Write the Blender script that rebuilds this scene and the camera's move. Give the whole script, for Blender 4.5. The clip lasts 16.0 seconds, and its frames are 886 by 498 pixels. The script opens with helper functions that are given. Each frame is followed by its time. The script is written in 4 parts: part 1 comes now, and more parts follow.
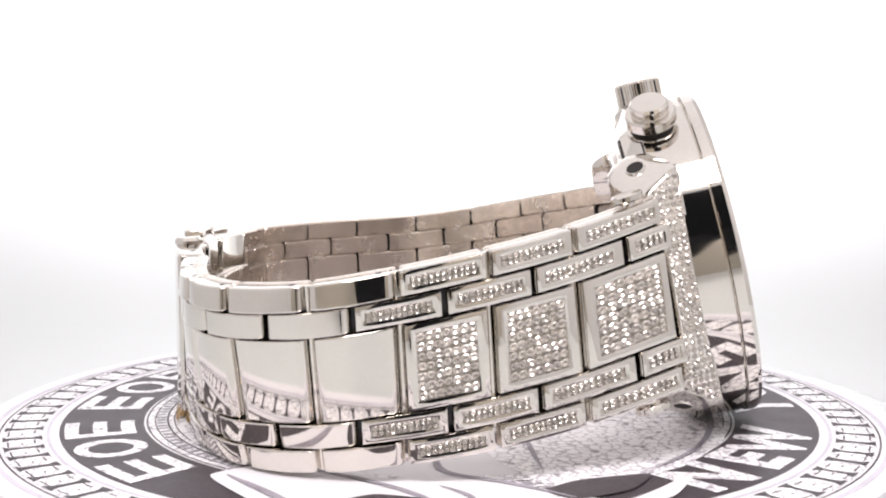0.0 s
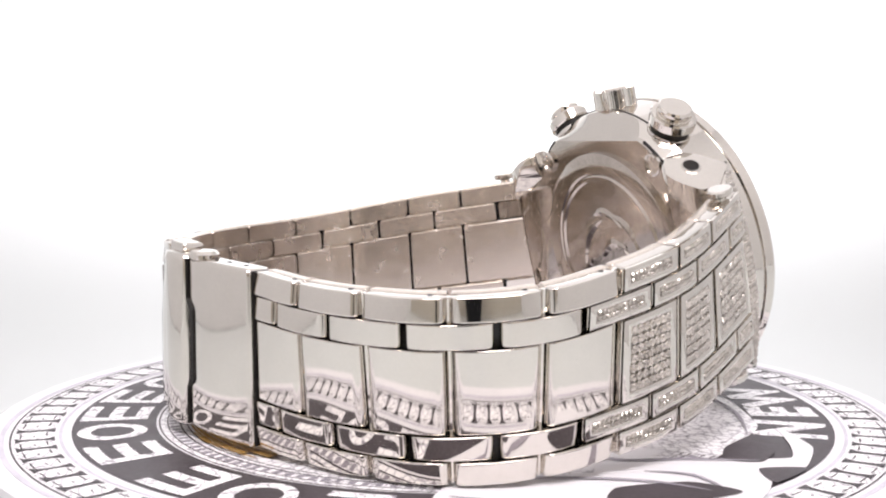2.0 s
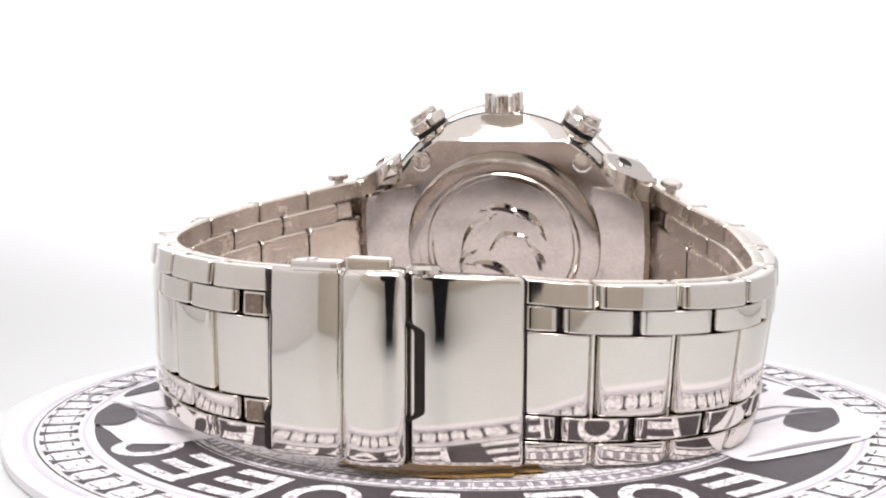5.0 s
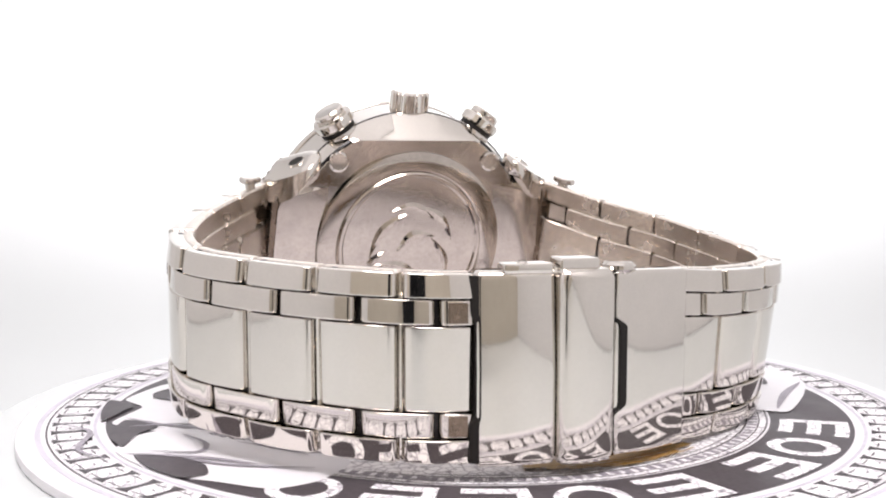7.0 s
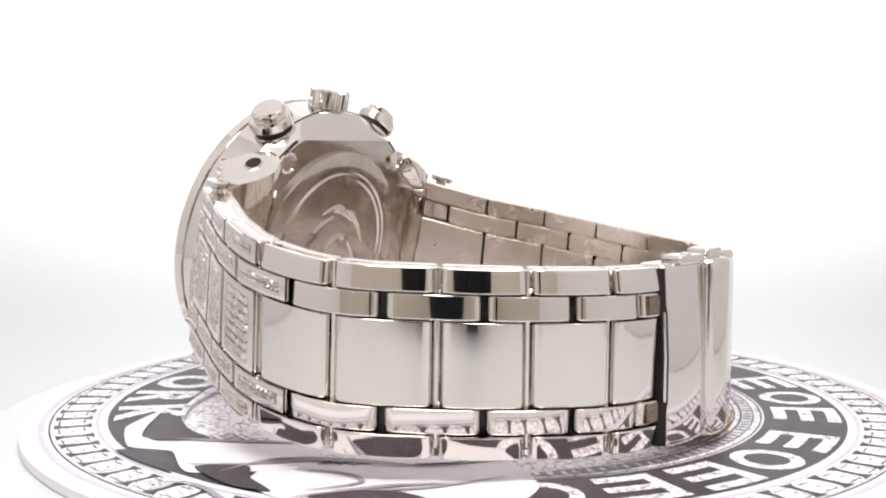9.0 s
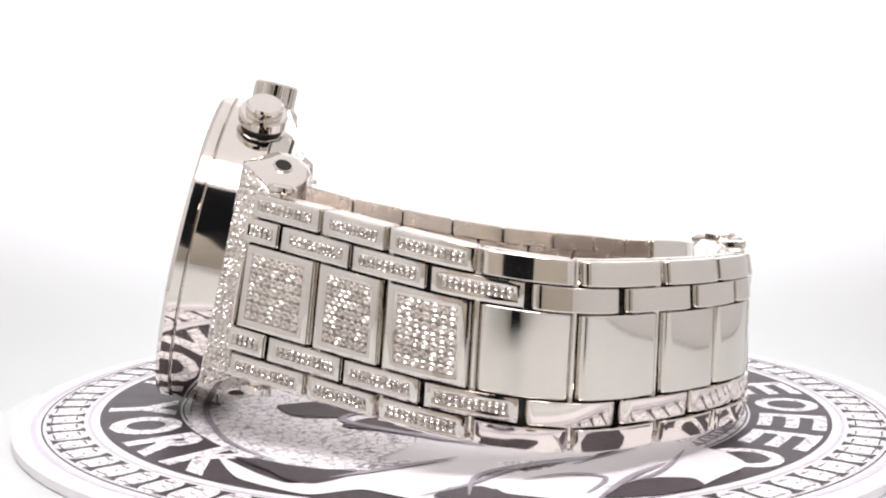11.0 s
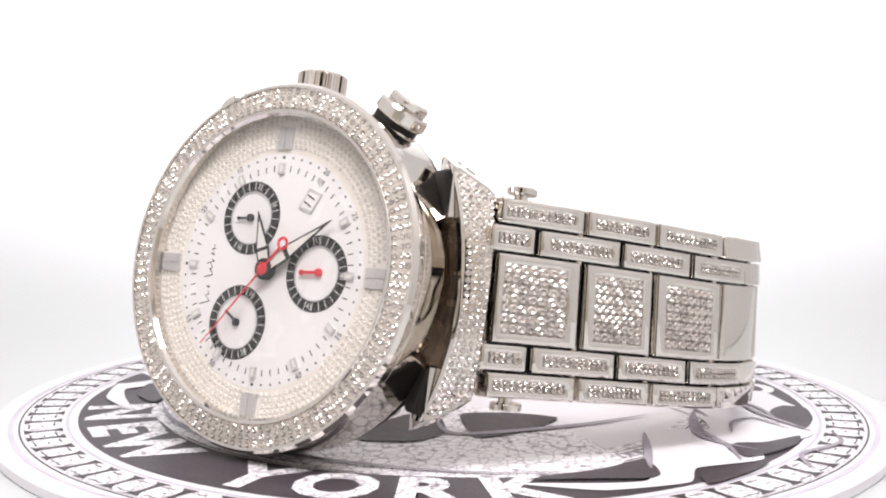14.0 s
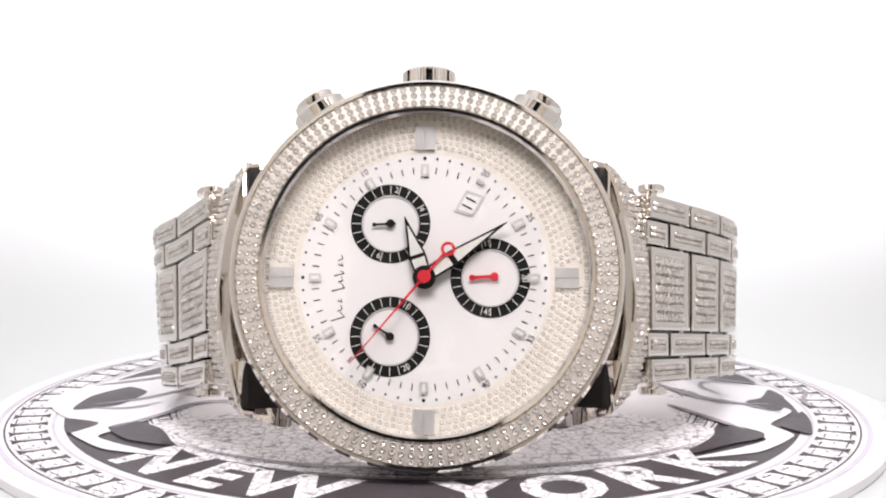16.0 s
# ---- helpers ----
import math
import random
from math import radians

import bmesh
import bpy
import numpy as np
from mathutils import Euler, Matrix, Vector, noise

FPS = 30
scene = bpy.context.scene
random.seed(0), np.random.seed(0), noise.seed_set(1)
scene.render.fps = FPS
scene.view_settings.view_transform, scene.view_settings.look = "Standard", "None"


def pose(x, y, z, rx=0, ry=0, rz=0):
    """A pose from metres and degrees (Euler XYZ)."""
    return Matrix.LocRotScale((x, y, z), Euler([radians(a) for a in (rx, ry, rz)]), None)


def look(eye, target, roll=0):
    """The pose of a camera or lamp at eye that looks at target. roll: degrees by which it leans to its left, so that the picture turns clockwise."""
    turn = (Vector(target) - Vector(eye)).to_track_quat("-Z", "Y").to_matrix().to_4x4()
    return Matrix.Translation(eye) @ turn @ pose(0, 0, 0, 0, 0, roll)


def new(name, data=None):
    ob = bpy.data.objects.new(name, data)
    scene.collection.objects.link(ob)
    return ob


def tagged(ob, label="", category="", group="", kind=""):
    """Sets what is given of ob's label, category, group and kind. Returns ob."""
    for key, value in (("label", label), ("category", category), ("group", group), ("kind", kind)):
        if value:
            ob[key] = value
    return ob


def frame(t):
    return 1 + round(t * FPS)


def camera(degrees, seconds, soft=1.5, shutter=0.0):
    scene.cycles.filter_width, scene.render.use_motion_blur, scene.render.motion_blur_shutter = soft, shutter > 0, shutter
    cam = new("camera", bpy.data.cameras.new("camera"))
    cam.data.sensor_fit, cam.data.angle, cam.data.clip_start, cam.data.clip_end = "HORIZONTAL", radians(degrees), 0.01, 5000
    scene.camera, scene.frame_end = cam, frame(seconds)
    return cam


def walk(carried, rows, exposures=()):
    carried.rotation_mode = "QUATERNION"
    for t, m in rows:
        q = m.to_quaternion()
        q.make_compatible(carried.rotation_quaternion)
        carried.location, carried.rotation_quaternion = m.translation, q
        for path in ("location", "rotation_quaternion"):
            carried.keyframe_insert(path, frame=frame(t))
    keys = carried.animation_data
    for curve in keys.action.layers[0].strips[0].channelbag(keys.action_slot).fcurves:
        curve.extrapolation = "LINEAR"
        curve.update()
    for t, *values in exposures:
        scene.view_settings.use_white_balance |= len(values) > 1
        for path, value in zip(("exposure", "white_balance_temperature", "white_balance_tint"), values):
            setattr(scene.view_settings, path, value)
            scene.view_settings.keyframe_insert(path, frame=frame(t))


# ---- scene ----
# Lengths below are in millimetres and scaled by MM where vertices are made.
MM = 0.001

# camera: stands still before the light tent
cam = camera(41.995, 16.0, soft=2.1)
EYE = pose(0, -0.177, 0.04012) @ pose(0, 0, 0, 0, 0, 0.5568) @ pose(0, 0, 0, 84.7564) @ pose(0, 0, 0, 0, 0, 0.1405)
walk(cam, [(0.0, EYE), (16.0, EYE)], [(0.0, 0.0, 6500, 18), (16.0, 0.0, 6500, 18)])

# the turn of the display disc and of the watch on it: seconds, degrees
TURN = [(0.0, -274.76), (0.5, -266.44), (1.0, -258.2), (1.5, -249.93), (2.0, -241.57), (2.5, -233.23), (3.0, -224.74),
        (3.5, -216.75), (4.0, -207.91), (6.5, -165.4), (7.0, -156.32), (7.5, -148.52), (8.0, -139.68), (8.5, -131.9),
        (9.0, -123.21), (11.5, -75.94), (12.0, -66.87), (12.5, -58.93), (13.0, -49.96), (13.5, -42.08), (14.0, -33.12),
        (14.5, -25.3), (15.0, -16.51), (15.5, -8.58), (16.0, 0.22)]

# ---- world and light ----
world = bpy.data.worlds.new("room")
scene.world = world
world.use_nodes = True
world.node_tree.nodes["Background"].inputs[0].default_value = (0.9, 0.95, 1.0, 1)
world.node_tree.nodes["Background"].inputs[1].default_value = 0.012


def lamp(name, m, sx, sy, watts, colour):
    data = bpy.data.lights.new(name, "AREA")
    data.shape, data.size, data.size_y, data.energy, data.color = "RECTANGLE", sx, sy, watts, colour
    ob = new(name, data)
    ob.matrix_basis = m
    return ob


lamp("tent_lamp_top", look((0, -0.17, 0.345), (0, -0.02, 0.0)), 0.26, 0.16, 1.95, (1, 0.98, 0.95))


# ---- materials ----
def material(name):
    m = bpy.data.materials.new(name)
    m.use_nodes = True
    return m, m.node_tree.nodes, m.node_tree.links, m.node_tree.nodes["Principled BSDF"]


def surface(name, colour, rough=0.4, metal=0.0, scale=400.0, vary=0.12, bump=0.05, stretch=(1, 1, 1), spec=0.5, island=0.0):
    """A surface with grain and stains at two scales."""
    m, n, l, p = material(name)
    p.inputs["Roughness"].default_value, p.inputs["Metallic"].default_value = rough, metal
    p.inputs["Specular IOR Level"].default_value = spec
    tc = n.new("ShaderNodeTexCoord")
    mp = n.new("ShaderNodeMapping")
    mp.inputs["Scale"].default_value = stretch
    l.new(tc.outputs["Object"], mp.inputs["Vector"])
    fine = n.new("ShaderNodeTexNoise")
    fine.inputs["Scale"].default_value, fine.inputs["Detail"].default_value = scale * 8, 4
    broad = n.new("ShaderNodeTexNoise")
    broad.inputs["Scale"].default_value, broad.inputs["Detail"].default_value = scale, 3
    l.new(mp.outputs[0], fine.inputs["Vector"])
    l.new(tc.outputs["Object"], broad.inputs["Vector"])
    add = n.new("ShaderNodeMath")
    add.operation = "ADD"
    l.new(fine.outputs["Fac"], add.inputs[0])
    l.new(broad.outputs["Fac"], add.inputs[1])
    last = add.outputs[0]
    if island:
        geo = n.new("ShaderNodeNewGeometry")
        mul = n.new("ShaderNodeMath")
        mul.operation, mul.inputs[1].default_value = "MULTIPLY_ADD", island
        l.new(geo.outputs["Random Per Island"], mul.inputs[0])
        l.new(last, mul.inputs[2])
        last = mul.outputs[0]
    ramp = n.new("ShaderNodeMapRange")
    ramp.inputs["From Min"].default_value, ramp.inputs["From Max"].default_value = 0.6, 1.4 + island
    ramp.inputs["To Min"].default_value, ramp.inputs["To Max"].default_value = 1 - vary, 1 + vary
    l.new(last, ramp.inputs["Value"])
    mix = n.new("ShaderNodeVectorMath")
    mix.operation = "SCALE"
    mix.inputs[0].default_value = colour
    l.new(ramp.outputs[0], mix.inputs["Scale"])
    l.new(mix.outputs[0], p.inputs["Base Color"])
    rr = n.new("ShaderNodeMapRange")
    rr.inputs["To Min"].default_value, rr.inputs["To Max"].default_value = rough * 0.7, rough * 1.4
    l.new(broad.outputs["Fac"], rr.inputs["Value"])
    l.new(rr.outputs[0], p.inputs["Roughness"])
    if bump:
        b = n.new("ShaderNodeBump")
        b.inputs["Strength"].default_value, b.inputs["Distance"].default_value = bump, 0.0001
        l.new(fine.outputs["Fac"], b.inputs["Height"])
        l.new(b.outputs[0], p.inputs["Normal"])
    return m


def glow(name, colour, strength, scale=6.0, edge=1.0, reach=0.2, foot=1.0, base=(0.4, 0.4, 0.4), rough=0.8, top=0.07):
    """Lit translucent tent cloth or floor, as added glow: painted brightest in its middle, fading to the foot, a little
    cloudy.
    """
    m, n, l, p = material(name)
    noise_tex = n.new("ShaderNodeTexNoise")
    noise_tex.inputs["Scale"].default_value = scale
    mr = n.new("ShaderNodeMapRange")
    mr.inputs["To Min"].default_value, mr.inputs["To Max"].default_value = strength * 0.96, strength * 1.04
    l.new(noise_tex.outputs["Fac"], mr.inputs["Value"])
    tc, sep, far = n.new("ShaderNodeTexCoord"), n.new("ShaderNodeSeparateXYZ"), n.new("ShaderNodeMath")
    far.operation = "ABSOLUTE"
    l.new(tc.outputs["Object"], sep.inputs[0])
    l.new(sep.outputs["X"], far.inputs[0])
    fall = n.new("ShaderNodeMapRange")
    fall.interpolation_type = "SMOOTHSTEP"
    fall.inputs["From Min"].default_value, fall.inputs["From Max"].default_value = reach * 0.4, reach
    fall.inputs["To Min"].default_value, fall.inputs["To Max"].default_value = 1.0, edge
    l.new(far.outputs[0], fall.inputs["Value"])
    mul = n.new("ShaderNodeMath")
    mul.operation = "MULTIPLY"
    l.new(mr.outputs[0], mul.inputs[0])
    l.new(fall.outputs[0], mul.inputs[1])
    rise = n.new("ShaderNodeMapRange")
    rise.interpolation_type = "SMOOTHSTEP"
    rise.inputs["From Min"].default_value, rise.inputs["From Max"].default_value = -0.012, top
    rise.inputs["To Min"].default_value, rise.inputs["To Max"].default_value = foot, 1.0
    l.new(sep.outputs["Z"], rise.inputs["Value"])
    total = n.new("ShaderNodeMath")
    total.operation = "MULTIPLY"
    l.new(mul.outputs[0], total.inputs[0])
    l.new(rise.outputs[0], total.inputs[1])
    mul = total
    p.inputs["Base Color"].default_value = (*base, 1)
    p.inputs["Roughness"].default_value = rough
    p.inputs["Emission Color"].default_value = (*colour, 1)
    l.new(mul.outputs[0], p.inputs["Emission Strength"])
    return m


STEEL = surface("polished_steel", (0.71, 0.672, 0.625), 0.05, 1.0, 300, 0.03, 0.0)
SATIN = surface("satin_steel", (0.75, 0.68, 0.61), 0.24, 1.0, 300, 0.1, 0.25, (1, 1, 0.06))
TRAY = surface("pave_tray_steel", (0.62, 0.575, 0.52), 0.4, 0.6, 900, 0.12, 0.3)
STONE = surface("diamond", (0.52, 0.487, 0.447), 0.14, 0.5, 500, 0.3, 0.0, spec=1.0, island=1.2)
DIALSTONE = surface("dial_diamond", (0.90, 0.865, 0.805), 0.12, 0.2, 500, 0.14, 0.0, spec=0.8, island=0.8)
DARKGAP = surface("gap_shade_and_gasket", (0.014, 0.012, 0.011), 0.5, 0.0, 500, 0.2, 0.1, spec=0.2)
DIAL = surface("white_lacquer_dial", (0.91, 0.905, 0.90), 0.25, 0.0, 200, 0.02, 0.02)
CREAM = surface("cream_pave_ground", (0.86, 0.82, 0.755), 0.35, 0.0, 700, 0.08, 0.1)
BLACK = surface("black_print", (0.012, 0.011, 0.012), 0.35, 0.0, 400, 0.2, 0.02, spec=0.2)
INK = surface("dark_grey_print", (0.062, 0.053, 0.060), 0.4, 0.0, 180, 0.35, 0.02, spec=0.15)
MIDGREY = surface("grey_print", (0.30, 0.28, 0.32), 0.4, 0.0, 300, 0.3, 0.02, spec=0.15)
LILAC = surface("lilac_print", (0.55, 0.53, 0.60), 0.4, 0.0, 200, 0.15, 0.02, spec=0.2)
RED = surface("red_enamel", (0.75, 0.045, 0.06), 0.25, 0.0, 400, 0.1, 0.02)
SILVER = surface("silver_marker", (0.66, 0.66, 0.66), 0.4, 0.5, 400, 0.08, 0.05)
LUME = surface("white_lume", (0.85, 0.85, 0.80), 0.5, 0.0, 600, 0.05, 0.05)
BACKPLATE = surface("engraved_caseback", (0.52, 0.47, 0.425), 0.09, 1.0, 220, 0.15, 0.1)
NEAR_BLACK = surface("near_black_shade", (0.014, 0.012, 0.013), 0.15, 0.0, 300, 0.2, 0.05, spec=0.4)
BROWN = surface("recess_shade_brown", (0.21, 0.16, 0.125), 0.25, 0.85, 300, 0.3, 0.1)
STAIN = surface("brown_stain", (0.36, 0.21, 0.06), 0.5, 0.0, 260, 0.45, 0.1)
CAMERA_BLACK = surface("black_camera_plastic", (0.010, 0.010, 0.012), 0.6, 0.0, 120, 0.2, 0.1, spec=0.12)
PAPER = surface("glossy_white_paper", (0.74, 0.73, 0.76), 0.35, 0.0, 60, 0.03, 0.02, spec=0.25)
FLOOR = surface("white_acrylic", (0.57, 0.60, 0.60), 0.2, 0.0, 20, 0.02, 0.02)
FRONT = surface("cream_tent_front", (0.49, 0.45, 0.385), 0.7, 0.0, 12, 0.05, 0.1)
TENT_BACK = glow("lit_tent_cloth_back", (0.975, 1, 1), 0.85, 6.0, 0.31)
# emission paints the floor's brightening as it rises towards the back
TENT_SWEEP = glow("glowing_white_sweep", (0.975, 1, 1), 0.88, 6.0, 0.29, foot=0.0, base=(0.57, 0.60, 0.60), rough=0.3, top=0.045)
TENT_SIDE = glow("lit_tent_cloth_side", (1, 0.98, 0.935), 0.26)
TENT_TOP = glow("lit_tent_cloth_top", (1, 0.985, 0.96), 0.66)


def pave_print():
    """Printed picture of set stones: pale cells with grey outlines."""
    m, n, l, p = material("printed_stones")
    tc = n.new("ShaderNodeTexCoord")
    cells = n.new("ShaderNodeTexVoronoi")
    cells.feature, cells.inputs["Scale"].default_value = "DISTANCE_TO_EDGE", 620
    broad = n.new("ShaderNodeTexNoise")
    broad.inputs["Scale"].default_value, broad.inputs["Detail"].default_value = 640, 5
    l.new(tc.outputs["Object"], cells.inputs["Vector"])
    l.new(tc.outputs["Object"], broad.inputs["Vector"])
    ramp = n.new("ShaderNodeValToRGB")
    ramp.color_ramp.elements[0].position, ramp.color_ramp.elements[0].color = 0.015, (0.45, 0.43, 0.47, 1)
    ramp.color_ramp.elements[1].position, ramp.color_ramp.elements[1].color = 0.09, (0.88, 0.87, 0.89, 1)
    l.new(cells.outputs["Distance"], ramp.inputs["Fac"])
    r2 = n.new("ShaderNodeValToRGB")
    r2.color_ramp.elements[0].position, r2.color_ramp.elements[0].color = 0.33, (0.22, 0.20, 0.24, 1)
    r2.color_ramp.elements[1].position, r2.color_ramp.elements[1].color = 0.44, (1, 1, 1, 1)
    l.new(broad.outputs["Fac"], r2.inputs["Fac"])
    mul = n.new("ShaderNodeMix")
    mul.data_type, mul.blend_type, mul.inputs[0].default_value = "RGBA", "MULTIPLY", 0.85
    l.new(ramp.outputs[0], mul.inputs[6])
    l.new(r2.outputs[0], mul.inputs[7])
    l.new(mul.outputs[2], p.inputs["Base Color"])
    p.inputs["Roughness"].default_value = 0.35
    p.inputs["Specular IOR Level"].default_value = 0.2
    return m


PRINT_STONES = pave_print()


def crystal_glass():
    """Thin clear watch glass: clear, with a faint mirror sheen."""
    m, n, l, p = material("watch_glass")
    n.remove(p)
    clear, gloss, mixer, fres = (n.new("ShaderNodeBsdfTransparent"), n.new("ShaderNodeBsdfGlossy"),
                                 n.new("ShaderNodeMixShader"), n.new("ShaderNodeFresnel"))
    gloss.inputs["Roughness"].default_value = 0.03
    fres.inputs["IOR"].default_value = 1.9
    l.new(fres.outputs[0], mixer.inputs[0])
    l.new(clear.outputs[0], mixer.inputs[1])
    l.new(gloss.outputs[0], mixer.inputs[2])
    l.new(mixer.outputs[0], n["Material Output"].inputs["Surface"])
    return m


GLASS = crystal_glass()


# ---- mesh helpers ----
def mesh_of(name, bm, mat, smooth=32):
    bmesh.ops.recalc_face_normals(bm, faces=bm.faces)
    me = bpy.data.meshes.new(name)
    bm.to_mesh(me)
    bm.free()
    me.materials.append(mat)
    if smooth:
        me.polygons.foreach_set("use_smooth", [True] * len(me.polygons))
        me.set_sharp_from_angle(angle=radians(smooth))
    return me


def part(name, bm, mat, parent, label="", smooth=32):
    ob = new(name, mesh_of(name, bm, mat, smooth))
    ob.parent = parent
    return tagged(ob, label)


def empty(name):
    ob = new(name)
    ob.empty_display_size = 0.01
    return ob


def ident(x, y, z):
    return Vector((x, y, z))


def ring_loft(bm, rings, closed_ends=True):
    """Rings of equal point counts, joined to a closed skin. The points are metres."""
    vs = [[bm.verts.new(q) for q in r] for r in rings]
    k = len(vs[0])
    for a, b in zip(vs, vs[1:]):
        for i in range(k):
            bm.faces.new((a[i], a[(i + 1) % k], b[(i + 1) % k], b[i]))
    if closed_ends:
        bm.faces.new(vs[0][::-1])
        bm.faces.new(vs[-1])
    return vs


def lathe(bm, profile, f, steps=96, closed=False, a0=0.0, a1=360.0):
    """Turn (radius, height) points about the local third axis; f maps local mm to place."""
    full = abs(a1 - a0 - 360) < 1e-6
    rings = []
    for i in range(steps if full else steps + 1):
        a = radians(a0 + (a1 - a0) * i / steps)
        rings.append([bm.verts.new(f(r * math.cos(a), r * math.sin(a), h) * MM) for r, h in profile])
    k = len(profile)
    n = len(rings)
    for i in range(n if full else n - 1):
        a, b = rings[i], rings[(i + 1) % n]
        for j in range(k if closed else k - 1):
            j2 = (j + 1) % k
            bm.faces.new((a[j], b[j], b[j2], a[j2]))
    if not full and closed:
        bm.faces.new(rings[0])
        bm.faces.new(rings[-1][::-1])
    return rings


def drum(bm, f, cx, cy, z0, z1, r, steps=24, bevel=0.15):
    """A solid bevelled drum along the local third axis."""
    prof = [(r - bevel, z0), (r, z0 + bevel), (r, z1 - bevel), (r - bevel, z1)]
    rings = []
    for rr, h in prof:
        rings.append([f(cx + rr * math.cos(6.2832 * i / steps), cy + rr * math.sin(6.2832 * i / steps), h) * MM for i in range(steps)])
    ring_loft(bm, rings)


def slab(bm, f, pts, z0, z1):
    """A flat outline (local mm) raised from z0 to z1."""
    ring_loft(bm, [[f(x, y, z) * MM for x, y in pts] for z in (z0, z1)])


def bar(bm, f, x0, y0, x1, y1, width, z0, z1, width2=None):
    d = Vector((x1 - x0, y1 - y0)).normalized()
    s = Vector((-d.y, d.x))
    w2 = width if width2 is None else width2
    slab(bm, f, [(x0 - s.x * width / 2, y0 - s.y * width / 2), (x1 - s.x * w2 / 2, y1 - s.y * w2 / 2),
                 (x1 + s.x * w2 / 2, y1 + s.y * w2 / 2), (x0 + s.x * width / 2, y0 + s.y * width / 2)], z0, z1)


def stone(bm, f, x, y, z, r, rise, rng, sides=8):
    """One brilliant: girdle, crown facets, and a table through which the pavilion shows as a star of facets."""
    a0, tip, tip2 = rng.random() * 6.28, rng.uniform(-0.2, 0.2), rng.uniform(-0.2, 0.2)
    vs = []
    for rr, h in ((r, z), (r * 0.97, z + rise * 0.3), (r * 0.62, z + rise)):
        ring = []
        for i in range(sides):
            dx, dy = rr * math.cos(a0 + 6.2832 * i / sides), rr * math.sin(a0 + 6.2832 * i / sides)
            ring.append(bm.verts.new(f(x + dx, y + dy, h + (dx * tip + dy * tip2 if h > z else 0)) * MM))
        vs.append(ring)
    for a, b in zip(vs, vs[1:]):
        for i in range(sides):
            bm.faces.new((a[i], a[(i + 1) % sides], b[(i + 1) % sides], b[i]))
    mid = bm.verts.new(f(x, y, z + rise - r * 0.42) * MM)
    for i in range(sides):
        bm.faces.new((vs[2][i], vs[2][(i + 1) % sides], mid))


def text_mesh(body, size, bold=0.0):
    """The outline of a word as a flat mesh, in a bmesh, centred."""
    cu = bpy.data.curves.new("word", "FONT")
    cu.body, cu.size, cu.align_x, cu.align_y = body, size, "CENTER", "CENTER"
    cu.resolution_u = 3
    cu.offset = size * bold
    ob = bpy.data.objects.new("word", cu)
    scene.collection.objects.link(ob)
    dg = bpy.context.evaluated_depsgraph_get()
    me = bpy.data.meshes.new_from_object(ob.evaluated_get(dg))
    bm = bmesh.new()
    bm.from_mesh(me)
    bpy.data.objects.remove(ob)
    bpy.data.curves.remove(cu)
    bpy.data.meshes.remove(me)
    return bm


def word(name, body, size, f, x, y, turn, z, mat, parent, label="", thick=0.0):
    """Letters printed at a place of a local plane."""
    bm = text_mesh(body, size)
    c, s = math.cos(radians(turn)), math.sin(radians(turn))
    for v in bm.verts:
        a, b = v.co.x, v.co.y
        v.co = f(x + a * c - b * s, y + a * s + b * c, z) * MM
    return part(name, bm, mat, parent, label, 0)


# ---- the light tent ----
def box_wall(name, x0, y0, z0, x1, y1, z1, mat):
    bm = bmesh.new()
    ring_loft(bm, [[Vector(q) for q in ((x0, y0, z), (x1, y0, z), (x1, y1, z), (x0, y1, z))] for z in (z0, z1)])
    ob = new(name, mesh_of(name, bm, mat, 0))
    return tagged(ob, kind="structure")


ZF = -0.012
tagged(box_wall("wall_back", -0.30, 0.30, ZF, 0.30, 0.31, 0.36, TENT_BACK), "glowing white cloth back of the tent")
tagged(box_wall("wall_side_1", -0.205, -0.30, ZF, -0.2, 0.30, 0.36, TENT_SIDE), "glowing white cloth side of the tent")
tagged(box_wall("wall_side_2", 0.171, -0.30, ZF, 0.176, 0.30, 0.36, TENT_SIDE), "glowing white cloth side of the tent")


def tent_front():
    """The front cloth, with a slit that widens upward, through which the dark room shows."""
    bm = bmesh.new()
    line = [(-0.20, ZF), (0.171, ZF), (0.171, 0.36), (0.046, 0.36), (0.046, 0.15), (0.030, 0.09), (0.006, 0.045),
            (-0.006, 0.045), (-0.030, 0.09), (-0.046, 0.15), (-0.046, 0.36), (-0.20, 0.36)]
    ring_loft(bm, [[Vector((x, y, z)) for x, z in line] for y in (-0.302, -0.30)])
    return tagged(new("wall_front", mesh_of("wall_front", bm, FRONT, 0)), "cream cloth front of the tent with a slit", kind="structure")


tent_front()
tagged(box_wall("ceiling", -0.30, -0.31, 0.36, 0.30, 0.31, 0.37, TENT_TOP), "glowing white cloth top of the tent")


def sweep():
    """The acrylic floor, which rises behind the turntable to the back cloth in one curve; its glow is added."""
    bm = bmesh.new()
    line = [(-0.299, ZF), (-0.2, ZF), (0.0, ZF), (0.05, ZF)]
    line += [(0.078 + 0.215 * math.sin(radians(3 * i)), ZF + 0.215 * (1 - math.cos(radians(3 * i)))) for i in range(31)]
    rings = []
    for i, (y, z) in enumerate(line):
        a = radians(max(0, i - 4) * 3)
        dy, dz = 0.003 * math.sin(a), 0.003 * math.cos(a)
        rings.append([Vector((-0.199, y, z)), Vector((0.170, y, z)), Vector((0.170, y + dy, z - dz)), Vector((-0.199, y + dy, z - dz))])
    ring_loft(bm, rings)
    return tagged(new("floor", mesh_of("floor", bm, TENT_SWEEP, 40)), "white acrylic floor with added glow curving up behind the turntable", kind="structure")


sweep()


